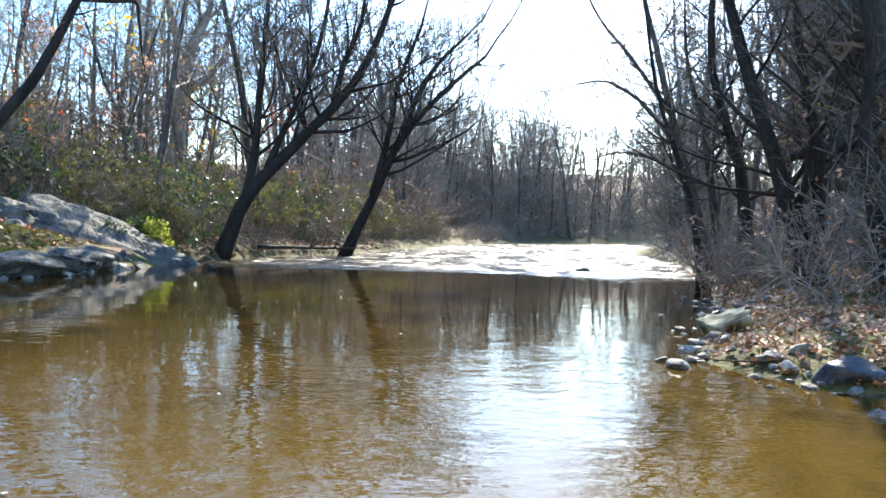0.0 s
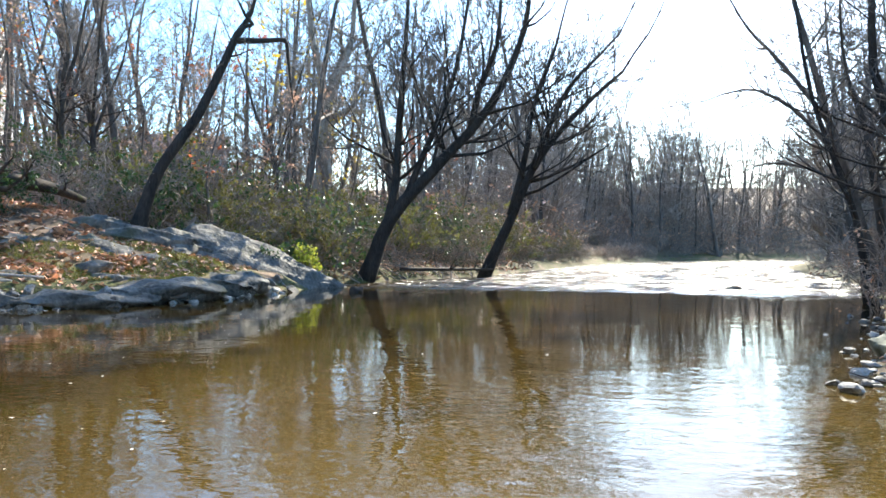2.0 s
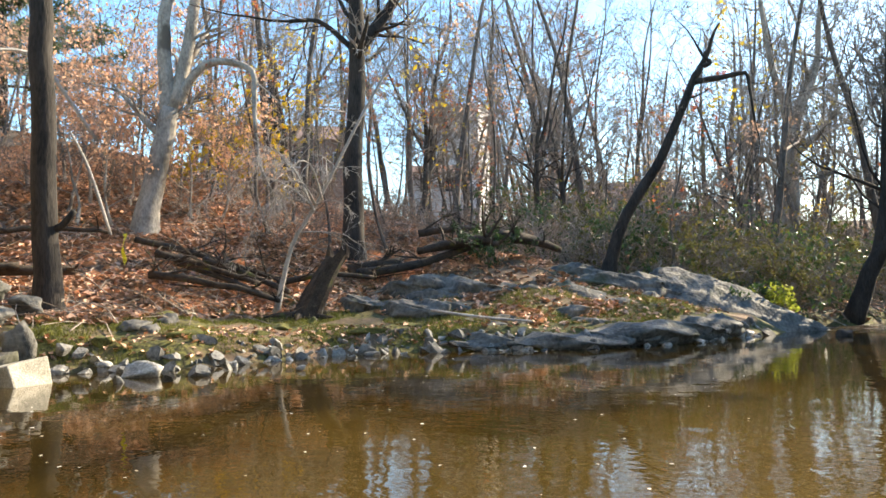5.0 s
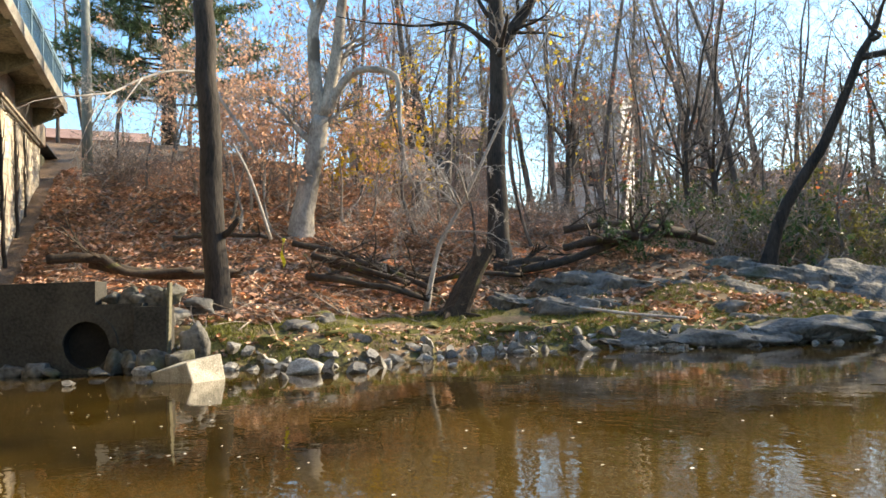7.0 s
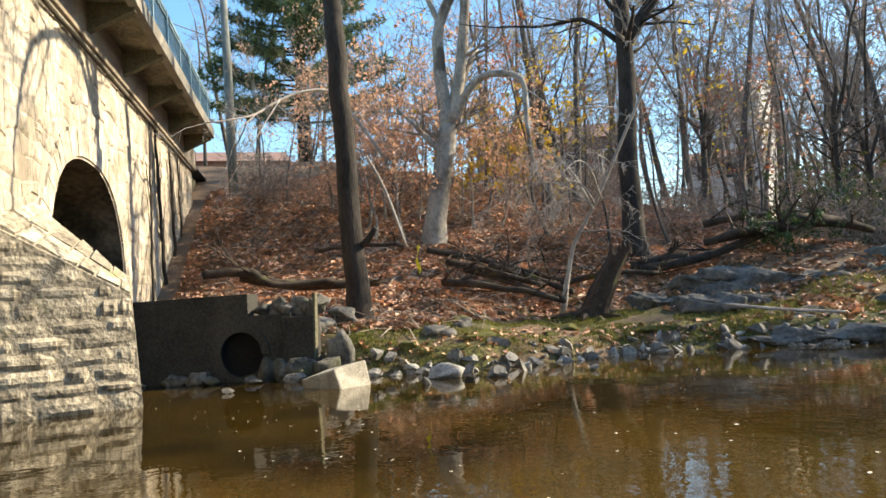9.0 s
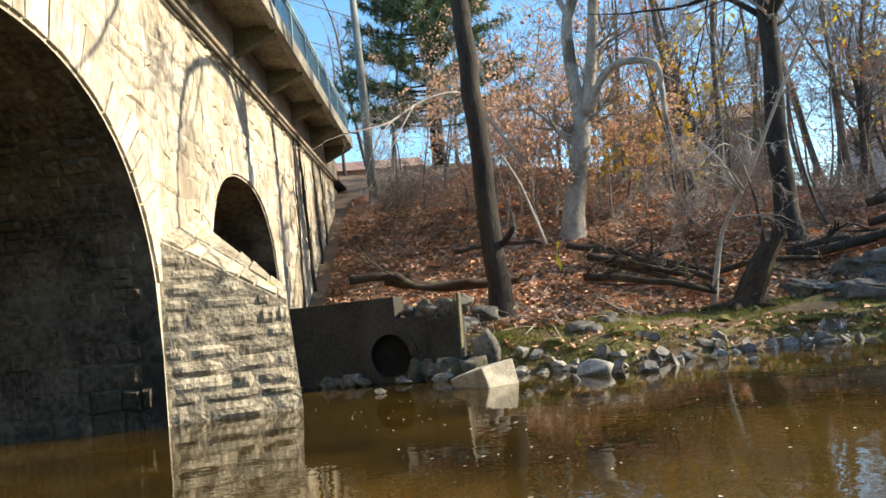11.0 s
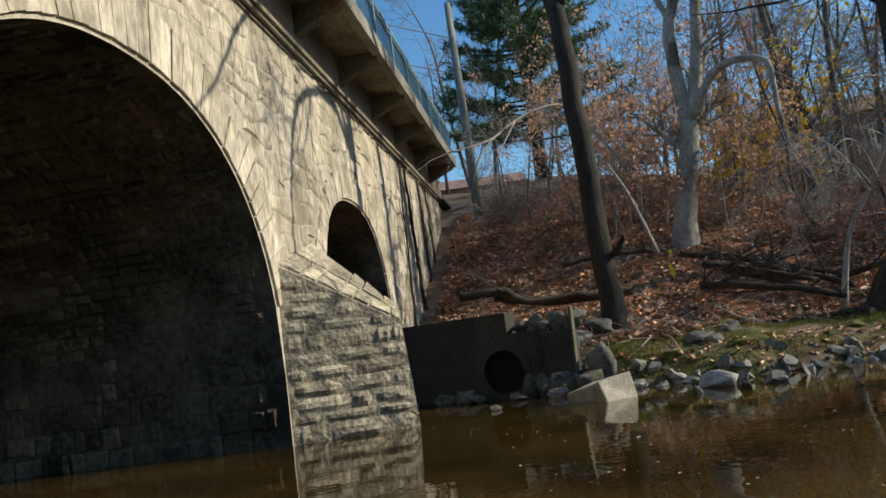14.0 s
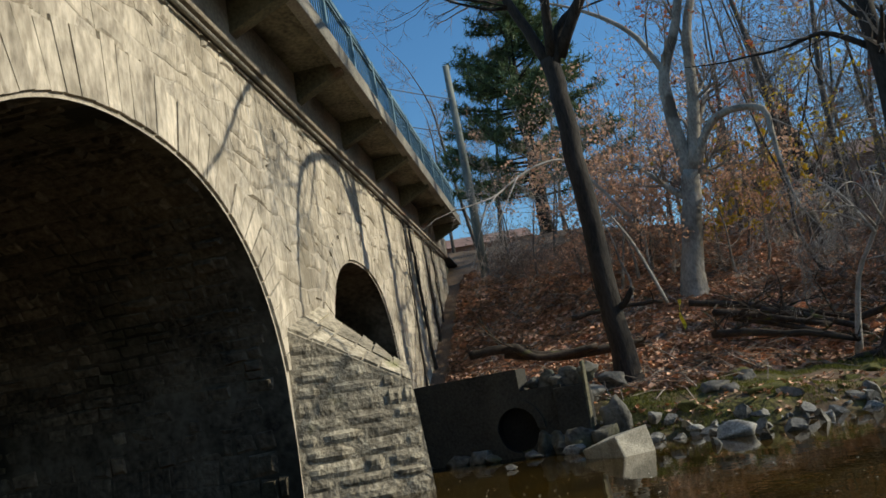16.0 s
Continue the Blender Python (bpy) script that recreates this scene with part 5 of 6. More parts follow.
def plant(protos, spots, rng, group, smin=0.8, smax=1.25):
    used = set()
    for x, y in spots:
        i = rng.randrange(len(protos))
        m = pose(x, y, gz(x, y) - 0.05, 0, 0, rng.uniform(0, 360)) @ Matrix.Scale(rng.uniform(smin, smax), 4)
        if i not in used:
            used.add(i)
            ob = protos[i]
            ob.matrix_world = m
            tagged(ob, group=group)
        else:
            o = copy_thing(protos[i], pose(0, 0, 0))
            o.matrix_world = m
            tagged(o, group=group)


def polar_spots(rng, n, yaw0, yaw1, d0, d1, clear=1.6, near=0.5):
    got = []
    tries = 0
    while len(got) < n and tries < n * 60:
        tries += 1
        a, d = radians(rng.uniform(yaw0, yaw1)), d0 + (d1 - d0) * rng.random() ** near
        x, y = -math.sin(a) * d, math.cos(a) * d
        if gz(x, y) < 0.5:
            continue
        v = Vector((x, y, 0)) - B0
        if -12 < v.dot(BN) < 1.8 and v.dot(BA) < 30:
            continue
        if any((x - u) ** 2 + (y - w) ** 2 < clear * clear for u, w in got):
            continue
        got.append((x, y))
    return got


rng = random.Random(77)
spots = polar_spots(rng, 24, 8, 34, 28, 58, 2.0, 0.9) + polar_spots(rng, 25, 34, 62, 26, 56, 2.2, 0.9) + polar_spots(rng, 9, 62, 82, 36, 60, 3.0, 0.9) + polar_spots(rng, 10, 36, 47, 38, 58, 1.5, 0.9) + polar_spots(rng, 38, -36, -13, 15, 46, 1.7, 0.9) + polar_spots(rng, 6, -75, -36, 12, 36, 2.0, 0.9)
plant(VARIANTS, [p for k, p in enumerate(spots) if k % 4 < 3], rng, "bare trees in the wood")
plant(FORKED, spots[3::4], rng, "forked trees in the wood", 0.8, 1.2)
rngf = random.Random(19)
plant(FORKED, [(8.7, 26.5), (10.2, 34.0), (7.6, 21.5), (11.6, 42.0)], rngf, "forked trees on the right bank", 0.85, 1.0)
plant(FORKED, polar_spots(rngf, 7, -36, -14, 13, 30, 1.6, 0.9), rngf, "forked trees in the wood", 0.8, 1.1)
spots = polar_spots(rng, 80, -8, 8, 90, 130, 1.4, 1.0) + polar_spots(rng, 26, 1, 12, 50, 90, 1.8, 1.0) + polar_spots(rng, 14, 8, 40, 60, 95, 2.2, 1.0) + polar_spots(rng, 30, -36, -9, 46, 90, 2.0, 1.0)
spots += polar_spots(rng, 20, 3, 36, 44, 80, 2.2, 1.0)
spots += polar_spots(rng, 34, -22, -6, 112, 145, 1.8, 1.0) + polar_spots(rng, 16, -18, -10, 45, 90, 1.8, 1.0)
FAR_BRUSH = polar_spots(rng, 40, -15, -2, 96, 130, 1.3, 1.3) + polar_spots(rng, 34, 6, 40, 36, 64, 1.5, 1.0) + polar_spots(rng, 60, -20, 8, 93, 135, 1.5, 1.2) + polar_spots(rng, 22, 2, 14, 48, 90, 1.5, 1.0) + polar_spots(rng, 14, -16, -10, 30, 80, 1.5, 1.0)
plant(FAR, spots, rng, "bare trees in the far woods", 0.8, 1.3)
spots = polar_spots(rng, 42, 9, 56, 22, 36, 0.9, 1.0) + polar_spots(rng, 34, -34, -13, 11, 28, 0.8, 1.0) + polar_spots(rng, 20, 56, 81, 26, 38, 1.2, 1.0)
plant(SAPLINGS, spots, rng, "saplings on the banks", 0.7, 1.2)
rngx = random.Random(41)
plant(FAR, polar_spots(rngx, 26, -17, -8.5, 44, 95, 1.8, 1.0), rngx, "bare trees in the far woods", 1.0, 1.5)
plant(SAPLINGS, polar_spots(rngx, 26, 10, 60, 34, 52, 1.4, 1.0), rngx, "saplings on the banks", 1.8, 2.8)


# ---- undergrowth ----
def shrub(name, seed, h, label, leaf, size, per, share, stems=13, twig=M_TWIG):
    rng = random.Random(seed)
    root = tagged(new(name), label, "shrub")
    out = {"limb": ([], []), "twig": ([], [])}
    tips = []
    for _ in range(stems):
        d = rand_dir(rng)
        d.z = abs(d.z) + 0.9
        shoot(rng, out, Vector((rng.gauss(0, 0.25), rng.gauss(0, 0.25), -0.1)), d, h * rng.uniform(0.5, 1.1), 0.012, 2, 4, 0.25, 0.15, (5, 5, 4, 3), tips)
    mesh_ob("stalk", *out["twig"], twig, root)
    if leaf:
        mesh_ob("foliage", *leaf_cloud(rng, [p for p, _ in tips if rng.random() < share], size, 0.13, per), leaf, root)
    return root


rng = random.Random(5)
GREEN = [shrub("green_shrub", 80 + i, 1.7, "tangled yellow-green shrub on the bank", (M_LEAF_GREEN, M_LEAF_OLIVE, M_LEAF_GREEN, M_LEAF_DARKGREEN)[i], (0.08, 0.10, 0.09, 0.10)[i], (5, 7, 6, 6)[i], (0.6, 0.8, 0.7, 0.7)[i]) for i in range(4)]
BROWN = [shrub("bare_shrub", 90 + i, 1.5, "tangled bare brown shrub on the bank", M_LEAF, 0.07, 2, 0.2) for i in range(3)]
near_left = []
for x, y in [(-9.3, 20.6), (-8.3, 21.4), (-10.2, 20.0), (-7.9, 22.4), (-9.0, 22.6), (-10.6, 21.4), (-11.4, 19.6), (-11.8, 20.8), (-8.6, 24.0), (-10.0, 23.6), (-12.4, 20.2), (-12.8, 22.0), (-7.8, 26.0), (-9.4, 26.0), (-6.5, 29.0), (-8.0, 29.5), (-5.0, 33.0), (-6.6, 34.0), (-4.5, 37.0), (-13.8, 20.8), (-11.4, 24.5), (-3.6, 42.0), (-5.5, 42.0), (-15.0, 22.0), (-14.0, 23.5)]:
    near_left.append((x, y))
for k in range(20):
    y = rng.uniform(23, 60)
    near_left.append((float(np.interp(y, [22.5, 27.5, 31, 42, 60], [-7.1, -5.2, -3.6, -2.0, 1.0])) - rng.uniform(0.8, 3.5), y))
near_left += polar_spots(rng, 40, 6, 38, 23, 46, 1.1, 0.9)
plant(GREEN, near_left, rng, "green shrubs behind the outcrop", 0.8, 1.6)
br = [(5.3, 14.5), (6.0, 15.5), (4.9, 13.4), (5.2, 12.2), (6.3, 13.6), (6.6, 12.0), (5.6, 11.0), (6.6, 10.6), (7.2, 14.8), (6.3, 17.0), (7.2, 18.0), (7.4, 20.5), (7.9, 22.6), (8.6, 24.4), (9.2, 27.0), (9.6, 30.0), (10.5, 34.0), (11.5, 38), (12.4, 44), (5.0, 9.4), (6.0, 9.2), (7.4, 11.4), (7.9, 13.0), (8.4, 16.4), (-25.4, 7.4), (-26.6, 7.2), (-28, 8.6), (-17.5, 15.8), (-18.5, 12.6), (-21.5, 11.8), (-23, 10.8), (-16.5, 17.5), (-15.2, 18.8), (-13.6, 18.4), (-19, 16), (-24.5, 9.2), (-20.5, 14.2)]
br += polar_spots(rng, 30, -14, 8, 80, 98, 1.6, 1.0) + polar_spots(rng, 10, 50, 82, 30, 46, 1.2, 1.0) + polar_spots(rng, 44, 10, 54, 22, 40, 1.0, 1.0) + polar_spots(rng, 22, -34, -14, 13, 30, 1.0, 1.0)
br += polar_spots(rng, 4, 74, 82, 25, 34, 0.9, 1.0) + polar_spots(random.Random(77), 6, 76, 82.5, 27, 40, 0.8, 1.0)
for k in range(26):
    f = rng.uniform(0, 1)
    y = 26 + 56 * f
    br.append((float(np.interp(y, [27.5, 31, 42, 60, 82], [-5.2, -3.6, -2.0, 1.0, 8.0])) - rng.uniform(0.4, 2.6), y))
THICKET = [shrub("distant_thicket", 95 + i, 1.6, "brown bare thicket under far trees", M_LEAF, 0.09, 2, 0.35) for i in range(2)]
plant(THICKET, FAR_BRUSH, rng, "thickets on the far banks", 1.6, 3.0)
rngt = random.Random(91)
edge = []
for k in range(34):
    y = rngt.uniform(24, 84)
    edge.append((float(np.interp(y, [22.5, 27.5, 31, 42, 60, 82], [-7.1, -5.2, -3.6, -2.0, 1.0, 8.0])) - rngt.uniform(0.3, 1.6), y))
plant(THICKET, edge, rngt, "thickets on the far banks", 0.4, 0.9)
plant(THICKET, polar_spots(rngt, 60, -9, 6, 84, 112, 1.2, 1.0) + polar_spots(rngt, 20, 0, 12, 40, 84, 1.4, 1.0), rngt, "thickets on the far banks", 1.5, 2.6)
plant(FAR, polar_spots(rngt, 50, -12, 6, 88, 125, 1.4, 1.0), rngt, "bare trees in the far woods", 0.9, 1.3)
# unseen thickets behind the camera, added to keep low sky light off the arch
plant(THICKET, [(-1.5, -6.5), (0.5, -5.5), (2.5, -6.0), (-3.0, -8.5), (4.5, -4.0), (1.5, -8.5), (5.5, -1.5), (-1.0, -10.5)], rngt, "thickets on the near bank", 1.8, 2.6)
plant(BROWN, br, rng, "bare brown shrubs on the banks", 0.7, 1.25)
s = shrub("lime_shrub", 101, 0.9, "small bright lime-green shrub", M_LEAF_LIME, 0.11, 7, 1.0, 10)
s.location = (-7.75, 20.6, gz(-7.75, 20.6))
s = shrub("evergreen_shrub", 102, 0.9, "dark glossy evergreen shrub", M_LEAF_DARKGREEN, 0.11, 7, 1.0, 16)
s.location = (-8.3, 20.3, gz(-8.3, 20.3))
s = copy_thing(s, pose(0, 0, 0))
s.location = (-12.9, 15.4, gz(-12.9, 15.4))
s = shrub("yellow_shrub", 103, 4.6, "tall shrub in bright yellow autumn leaf", M_LEAF_YELLOW, 0.16, 26, 1.0, 26)
s.location = (-24.4, 15.1, gz(-24.4, 15.1))
s.scale = (0.8, 0.8, 0.8)
for i, (x, y, top) in enumerate([(-22.9, 9.5, 7.5), (-22.0, 10.2, 5.9), (-21.2, 8.4, 5.2), (-22.2, 11.9, 6.5), (-20.8, 12.4, 4.8), (-24.9, 8.5, 7.2), (-23.6, 11.4, 8.3), (-23.1, 10.1, 6.9), (-21.2, 11.7, 5.4), (-25.5, 9.8, 9.0), (-20.8, 9.2, 4.7), (-22.2, 8.6, 6.2)]):
    hh = max(2.6, top + 1.1 - gz(x, y))
    o = wild_tree("young_beech", 120 + i, hh, 0.045, "young beech holding its copper-orange leaves", 11, 2.4, 3, (5, 4, 3), M_PALE, M_TWIG, (M_LEAF_TAN, 0.13, 0.28, 6, 0.8), 0.3)
    o.location = (x, y, gz(x, y) - 0.05)


def build_pine():
    rng = random.Random(3)
    base = Vector((-40.4, 12.6, gz(-40.4, 12.6) - 0.3))
    root = tagged(new("pine_tree"), "tall dark green pine on the hilltop", "tree")
    root.location = base
    V, F, N, NF = [], [], [], []
    H = 27.5 - base.z
    tube(V, F, [Vector((0.1 * math.sin(i), 0, H * i / 8)) for i in range(9)], [0.42 * (1 - i / 8.6) for i in range(9)], 10)
    for k in range(150):
        f = 0.16 + 0.84 * (k / 150)
        a = rng.uniform(0, 6.28)
        L = (1 - f) * 5.5 + 0.9 + rng.uniform(-0.5, 0.6)
        p, d = Vector((0, 0, H * f)), Vector((math.cos(a), math.sin(a), 0.12))
        pts = [p + d * L * t + Vector((0, 0, 0.25 * L * t * t - 0.12 * L * t)) for t in (0, 0.35, 0.7, 1.0)]
        tube(V, F, pts, [0.07, 0.05, 0.03, 0.012], 5)
        for _ in range(int(14 + L * 9)):
            t = rng.uniform(0.25, 1.0)
            c = p + d * L * t + Vector((rng.gauss(0, 0.22), rng.gauss(0, 0.22), rng.gauss(0.06, 0.12) + 0.25 * L * t * t - 0.12 * L * t))
            for _ in range(9):
                e = rand_dir(rng) * 0.42
                s = e.cross(rand_dir(rng)).normalized() * 0.032
                q = len(N)
                N += [c - s, c + s, c + e]
                NF.append((q, q + 1, q + 2))
    mesh_ob("trunk", V, F, M_BARK, root, True)
    mesh_ob("foliage", N, NF, M_NEEDLE, root)
    return root


build_pine()


def build_pole():
    root = tagged(new("utility_pole"), "tall weathered grey-green utility pole", "utility pole")
    z0 = gz(-27.7, 5.9)
    root.location = (-27.73, 5.89, z0)
    V, F = [], []
    tube(V, F, [Vector((0, 0, -0.5)), Vector((0, -0.02, 4)), Vector((-0.02, -0.08, 13.7 - z0))], [0.17, 0.155, 0.12], 12)
    mesh_ob("shaft", V, F, M_POLE, root, True)
    V, F = [], []
    for z, y in ((10.9, -14), (12.3, -15)):
        a, b = Vector((0, 0, z - z0)), Vector((8, y, z + 1.5 - z0))
        tube(V, F, [a.lerp(b, t / 8) - Vector((0, 0, 1.2 * (t / 8) * (1 - t / 8))) for t in range(9)], [0.018] * 9, 4)
    mesh_ob("wire", V, F, M_WIRE, root)


build_pole()


# ---- buildings on the hill ----
def house(name, c, size, rot, roof_h, wall, label, cols=4, rows=2):
    root = tagged(new(name), label, "building")
    root.matrix_world = pose(c[0], c[1], c[2], 0, 0, rot)
    w, d, h = size
    part("wall", box_bm((w, d, h + 2), Matrix.Translation((0, 0, h / 2 - 1)), 0.03), wall, root)
    bm = bmesh.new()
    o = 0.35 if roof_h > 0.5 else 0.03
    p = [(-w / 2 - o, -d / 2 - o, h), (w / 2 + o, -d / 2 - o, h), (w / 2 + o, d / 2 + o, h), (-w / 2 - o, d / 2 + o, h), (-w / 2 - o, 0, h + roof_h), (w / 2 + o, 0, h + roof_h)]
    v = [bm.verts.new(q) for q in p]
    for f in ((0, 1, 5, 4), (2, 3, 4, 5), (0, 4, 3), (1, 2, 5), (0, 3, 2, 1)):
        bm.faces.new([v[i] for i in f])
    part("roof", bm, M_ROOF if roof_h > 0.5 else wall, root)
    for side in (-1, 1):
        for i in range(cols):
            for j in range(rows):
                win = part("window", box_bm((1.0, 0.08, 1.3), Matrix.Translation(((i + 0.5) / cols * w - w / 2, side * (d / 2 + 0.02), (j + 0.55) / rows * h)), 0.02), M_WHITE, root)
                part("pane", box_bm((0.84, 0.04, 1.12), Matrix.Translation(((i + 0.5) / cols * w - w / 2, side * (d / 2 + 0.07), (j + 0.55) / rows * h)), 0.0), M_GLASS, win)
    return root


house("apartment_house", (-50.0, 57.0, 8.5), (5.0, 5, 10.6), 22, 0.06, M_WHITE, "tall grey building behind the trees", 2, 3)
house("house", (-43.5, 46.5, 8.6), (4.0, 4, 2.2), 42, 0.9, M_WHITE, "low white outbuilding behind the trees", 2, 1)
house("house", (-38.0, 70.0, 6.0), (8, 6, 4.2), 25, 1.8, M_GREY_WALL, "grey house with a brown roof behind the trees", 4, 2)
house("house", (-66.0, 13.5, 10.4), (10, 8, 3.2), 80, 1.6, M_ROOF, "house with a brown roof on the hilltop", 4, 1)
house("house", (-54.0, 38.5, 10.0), (12, 8, 3.6), 55, 2.0, M_ROOF, "brick-brown house behind yellow leaves", 4, 1)


# ---- dark stems standing for trunk shadows on the bridge wall ----
def build_shadow_stem(s0, s1, z0, r, seed):
    rng = random.Random(seed)
    V, F = [], []
    n = 22
    P = [BM @ Vector((s0 + (s1 - s0) * i / n + 0.12 * noise.noise((i * 0.35, seed, 0)), 0.03 + r + 0.02 * rng.random(), z0 + (6.1 - z0) * i / n)) for i in range(n + 1)]
    tube(V, F, P, [r * (1.15 - 0.5 * i / n) for i in range(n + 1)], 7)
    for _ in range(5):
        i = rng.randrange(2, n - 6)
        d = rng.choice((-1, 1))
        Q = [P[i] + BA * d * 0.07 * k + Vector((0, 0, 0.2 * k)) + BA * 0.04 * rng.gauss(0, 1) for k in range(7)]
        tube(V, F, Q, [r * 0.5 * (1 - k / 8) for k in range(7)], 5)
    return tagged(mesh_ob("climbing_vine", V, F, M_BARK, smooth=True), "dark branching stem standing for a trunk shadow on the stone wall", "vine", "vines on the bridge wall")


# dark tubes laid up the wall in place of thin trunk shadows
for args in ((11.2, 10.5, 1.9, 0.05, 1), (12.9, 12.5, 2.6, 0.045, 2), (9.6, 9.9, 1.6, 0.03, 3), (14.2, 13.9, 3.2, 0.035, 4)):
    build_shadow_stem(*args)


# ---- tape, litter, grass ----
def build_tape():
    V, F = [], []
    x, y = -17.5, 7.95
    z = gz(x, y)
    for i in range(9):
        t = i / 8
        w = 0.05 + 0.02 * math.sin(i * 2)
        V += [Vector((x - w, y + 0.04 * math.sin(i), z + 0.75 - 0.72 * t)), Vector((x + w, y + 0.05 * math.cos(i), z + 0.75 - 0.72 * t))]
    for i in range(8):
        F.append((2 * i, 2 * i + 1, 2 * i + 3, 2 * i + 2))
    root = tagged(new("marker_tape"), "strip of bright yellow tape hanging on a twig", "tape")
    mesh_ob("strip", V, F, M_TAPE, root)
    V, F = [], []
    tube(V, F, [Vector((x, y + 0.03, z - 0.1)), Vector((x - 0.02, y + 0.03, z + 0.5)), Vector((x, y + 0.02, z + 0.9))], [0.012, 0.01, 0.006], 5)
    mesh_ob("stick", V, F, M_TWIG, root)


build_tape()


def scatter_leaves(name, n, area, size, material, label, seed, cond, lift=0.03):
    """Loose curled leaves lying on the ground."""
    r = np.random.RandomState(seed)
    x, y = r.uniform(area[0], area[1], n * 3), r.uniform(area[2], area[3], n * 3)
    z = heights(x, y)
    keep = cond(x, y, z)
    x, y = x[keep][:n], y[keep][:n]
    V, F = [], []
    for a, b, h in zip(x, y, gz_many(x, y)):
        c = Vector((a, b, h + r.uniform(0.0, lift)))
        w = r.uniform(0, 6.28)
        s = size * r.uniform(0.6, 1.35)
        d = Vector((math.cos(w), math.sin(w), r.uniform(-0.5, 0.6))) * s * 0.5
        e = Vector((-math.sin(w), math.cos(w), r.uniform(-0.5, 0.6))) * s * 0.36
        u = Vector((0, 0, s * r.uniform(0.05, 0.35)))
        k = len(V)
        V += [c - d, c + e + u, c + d, c - e + u]
        F += [(k, k + 1, k + 2), (k, k + 2, k + 3)]
    ob = mesh_ob(name, V, F, material)
    return tagged(ob, label, "leaves", kind="stuff")


def face_side(x, y):
    return (x - B0.x) * BN.x + (y - B0.y) * BN.y


scatter_leaves("leaf_litter", 70000, (-32, -9, 1, 22), 0.165, M_LEAF, "carpet of fallen russet leaves on the slope", 1, lambda x, y, z: (z > np.where(y < 12.5, 0.68, 0.42)) & (face_side(x, y) > 0.45) & (x < -8.0 + 0.1 * (y - 12)) & ((x < -13.6) | (y < 11.0) | (np.sin(x * 2.3 + y * 0.7) * np.sin(y * 1.9 - x * 0.6) > 0.25)))
scatter_leaves("leaf_litter", 1300, (-16, -8, 3, 13), 0.12, M_LEAF, "thin scatter of fallen leaves on the mossy terrace", 4, lambda x, y, z: (z > 0.10) & (z < 0.5) & (face_side(x, y) > 2.0))
scatter_leaves("leaf_litter", 14000, (1.5, 9, 3, 17), 0.075, M_LEAF, "fallen brown leaves on the low bank", 2, lambda x, y, z: (z > 0.03))
scatter_leaves("leaf_litter", 20000, (-20, 0, 12, 40), 0.14, M_LEAF, "fallen brown leaves under the trees", 3, lambda x, y, z: (z > np.where(y > 20, 0.1, 0.5)))


def tufts(name, n, area, size, material, label, seed, cond):
    """Short blades and moss tips standing on the ground."""
    r = np.random.RandomState(seed)
    x, y = r.uniform(area[0], area[1], n * 4), r.uniform(area[2], area[3], n * 4)
    z = heights(x, y)
    clump = np.array([noise.noise((a * 0.9, b * 0.9, 4)) for a, b in zip(x, y)])
    keep = cond(x, y, z) & (clump > -0.1)
    x, y = x[keep][:n], y[keep][:n]
    V, F = [], []
    for a, b, h in zip(x, y, gz_many(x, y)):
        w, s = r.uniform(0, 6.28), size * r.uniform(0.5, 1.4)
        d = Vector((math.cos(w), math.sin(w), 0)) * s * (0.14 if size < 0.1 else 0.035)
        tip = Vector((r.uniform(-0.5, 0.5) * s, r.uniform(-0.5, 0.5) * s, s))
        k = len(V)
        p = Vector((a, b, h - 0.01))
        V += [p - d, p + d, p + tip]
        F.append((k, k + 1, k + 2))
    return tagged(mesh_ob(name, V, F, material), label, "plants", kind="stuff")


M_TUFT = mat("moss_tip", (0.07, 0.075, 0.014), (0.22, 0.22, 0.05), 1.5, 9, 0.9, 0.0, vary=0.3, island=True, trans=0.3)
tufts("moss", 52000, (-16, -8, 4.5, 18), 0.055, M_TUFT, "yellow-green moss and short grass on the terrace", 1, lambda x, y, z: (z > 0.12) & (z < np.where(y > 11, 1.3, 0.85)) & (face_side(x, y) > 3))
tufts("dry_grass", 1500, (-14, -8, 9, 20), 0.15, M_GRASS, "dry straw-coloured grass between the rocks", 2, lambda x, y, z: (z > 0.3) & (z < 1.6))
tufts("dry_grass", 2200, (2, 9, 4, 20), 0.14, M_GRASS, "dry straw-coloured grass on the low bank", 3, lambda x, y, z: (z > 0.1) & (z < 1.6))


def water_specks():
    """Foam flecks and small leaves afloat on the pool."""
    r = random.Random(21)
    V, F = [], []
    for _ in range(700):
        x, y = r.uniform(-12, 0.5), r.uniform(0.8, 15)
        if r.random() > math.exp(-((x + 7.5) / 4.5) ** 2):
            continue
        s, w = r.uniform(0.006, 0.02), r.uniform(0, 6.28)
        k = len(V)
        for i in range(5):
            a = w + i * 1.2566
            V.append((x + math.cos(a) * s * r.uniform(0.6, 1.2), y + math.sin(a) * s * r.uniform(0.6, 1.2), 0.006 + r.uniform(0, 0.006)))
        F.append(tuple(range(k, k + 5)))
    return tagged(mesh_ob("floating_flecks", V, F, M_FOAM), "small pale leaves and foam flecks afloat on the river", "debris", kind="stuff")


M_FOAM = mat("foam_fleck", (0.30, 0.25, 0.17), (0.70, 0.66, 0.58), 2, 9, 0.7, 0.0, vary=0.3, island=True)
water_specks()


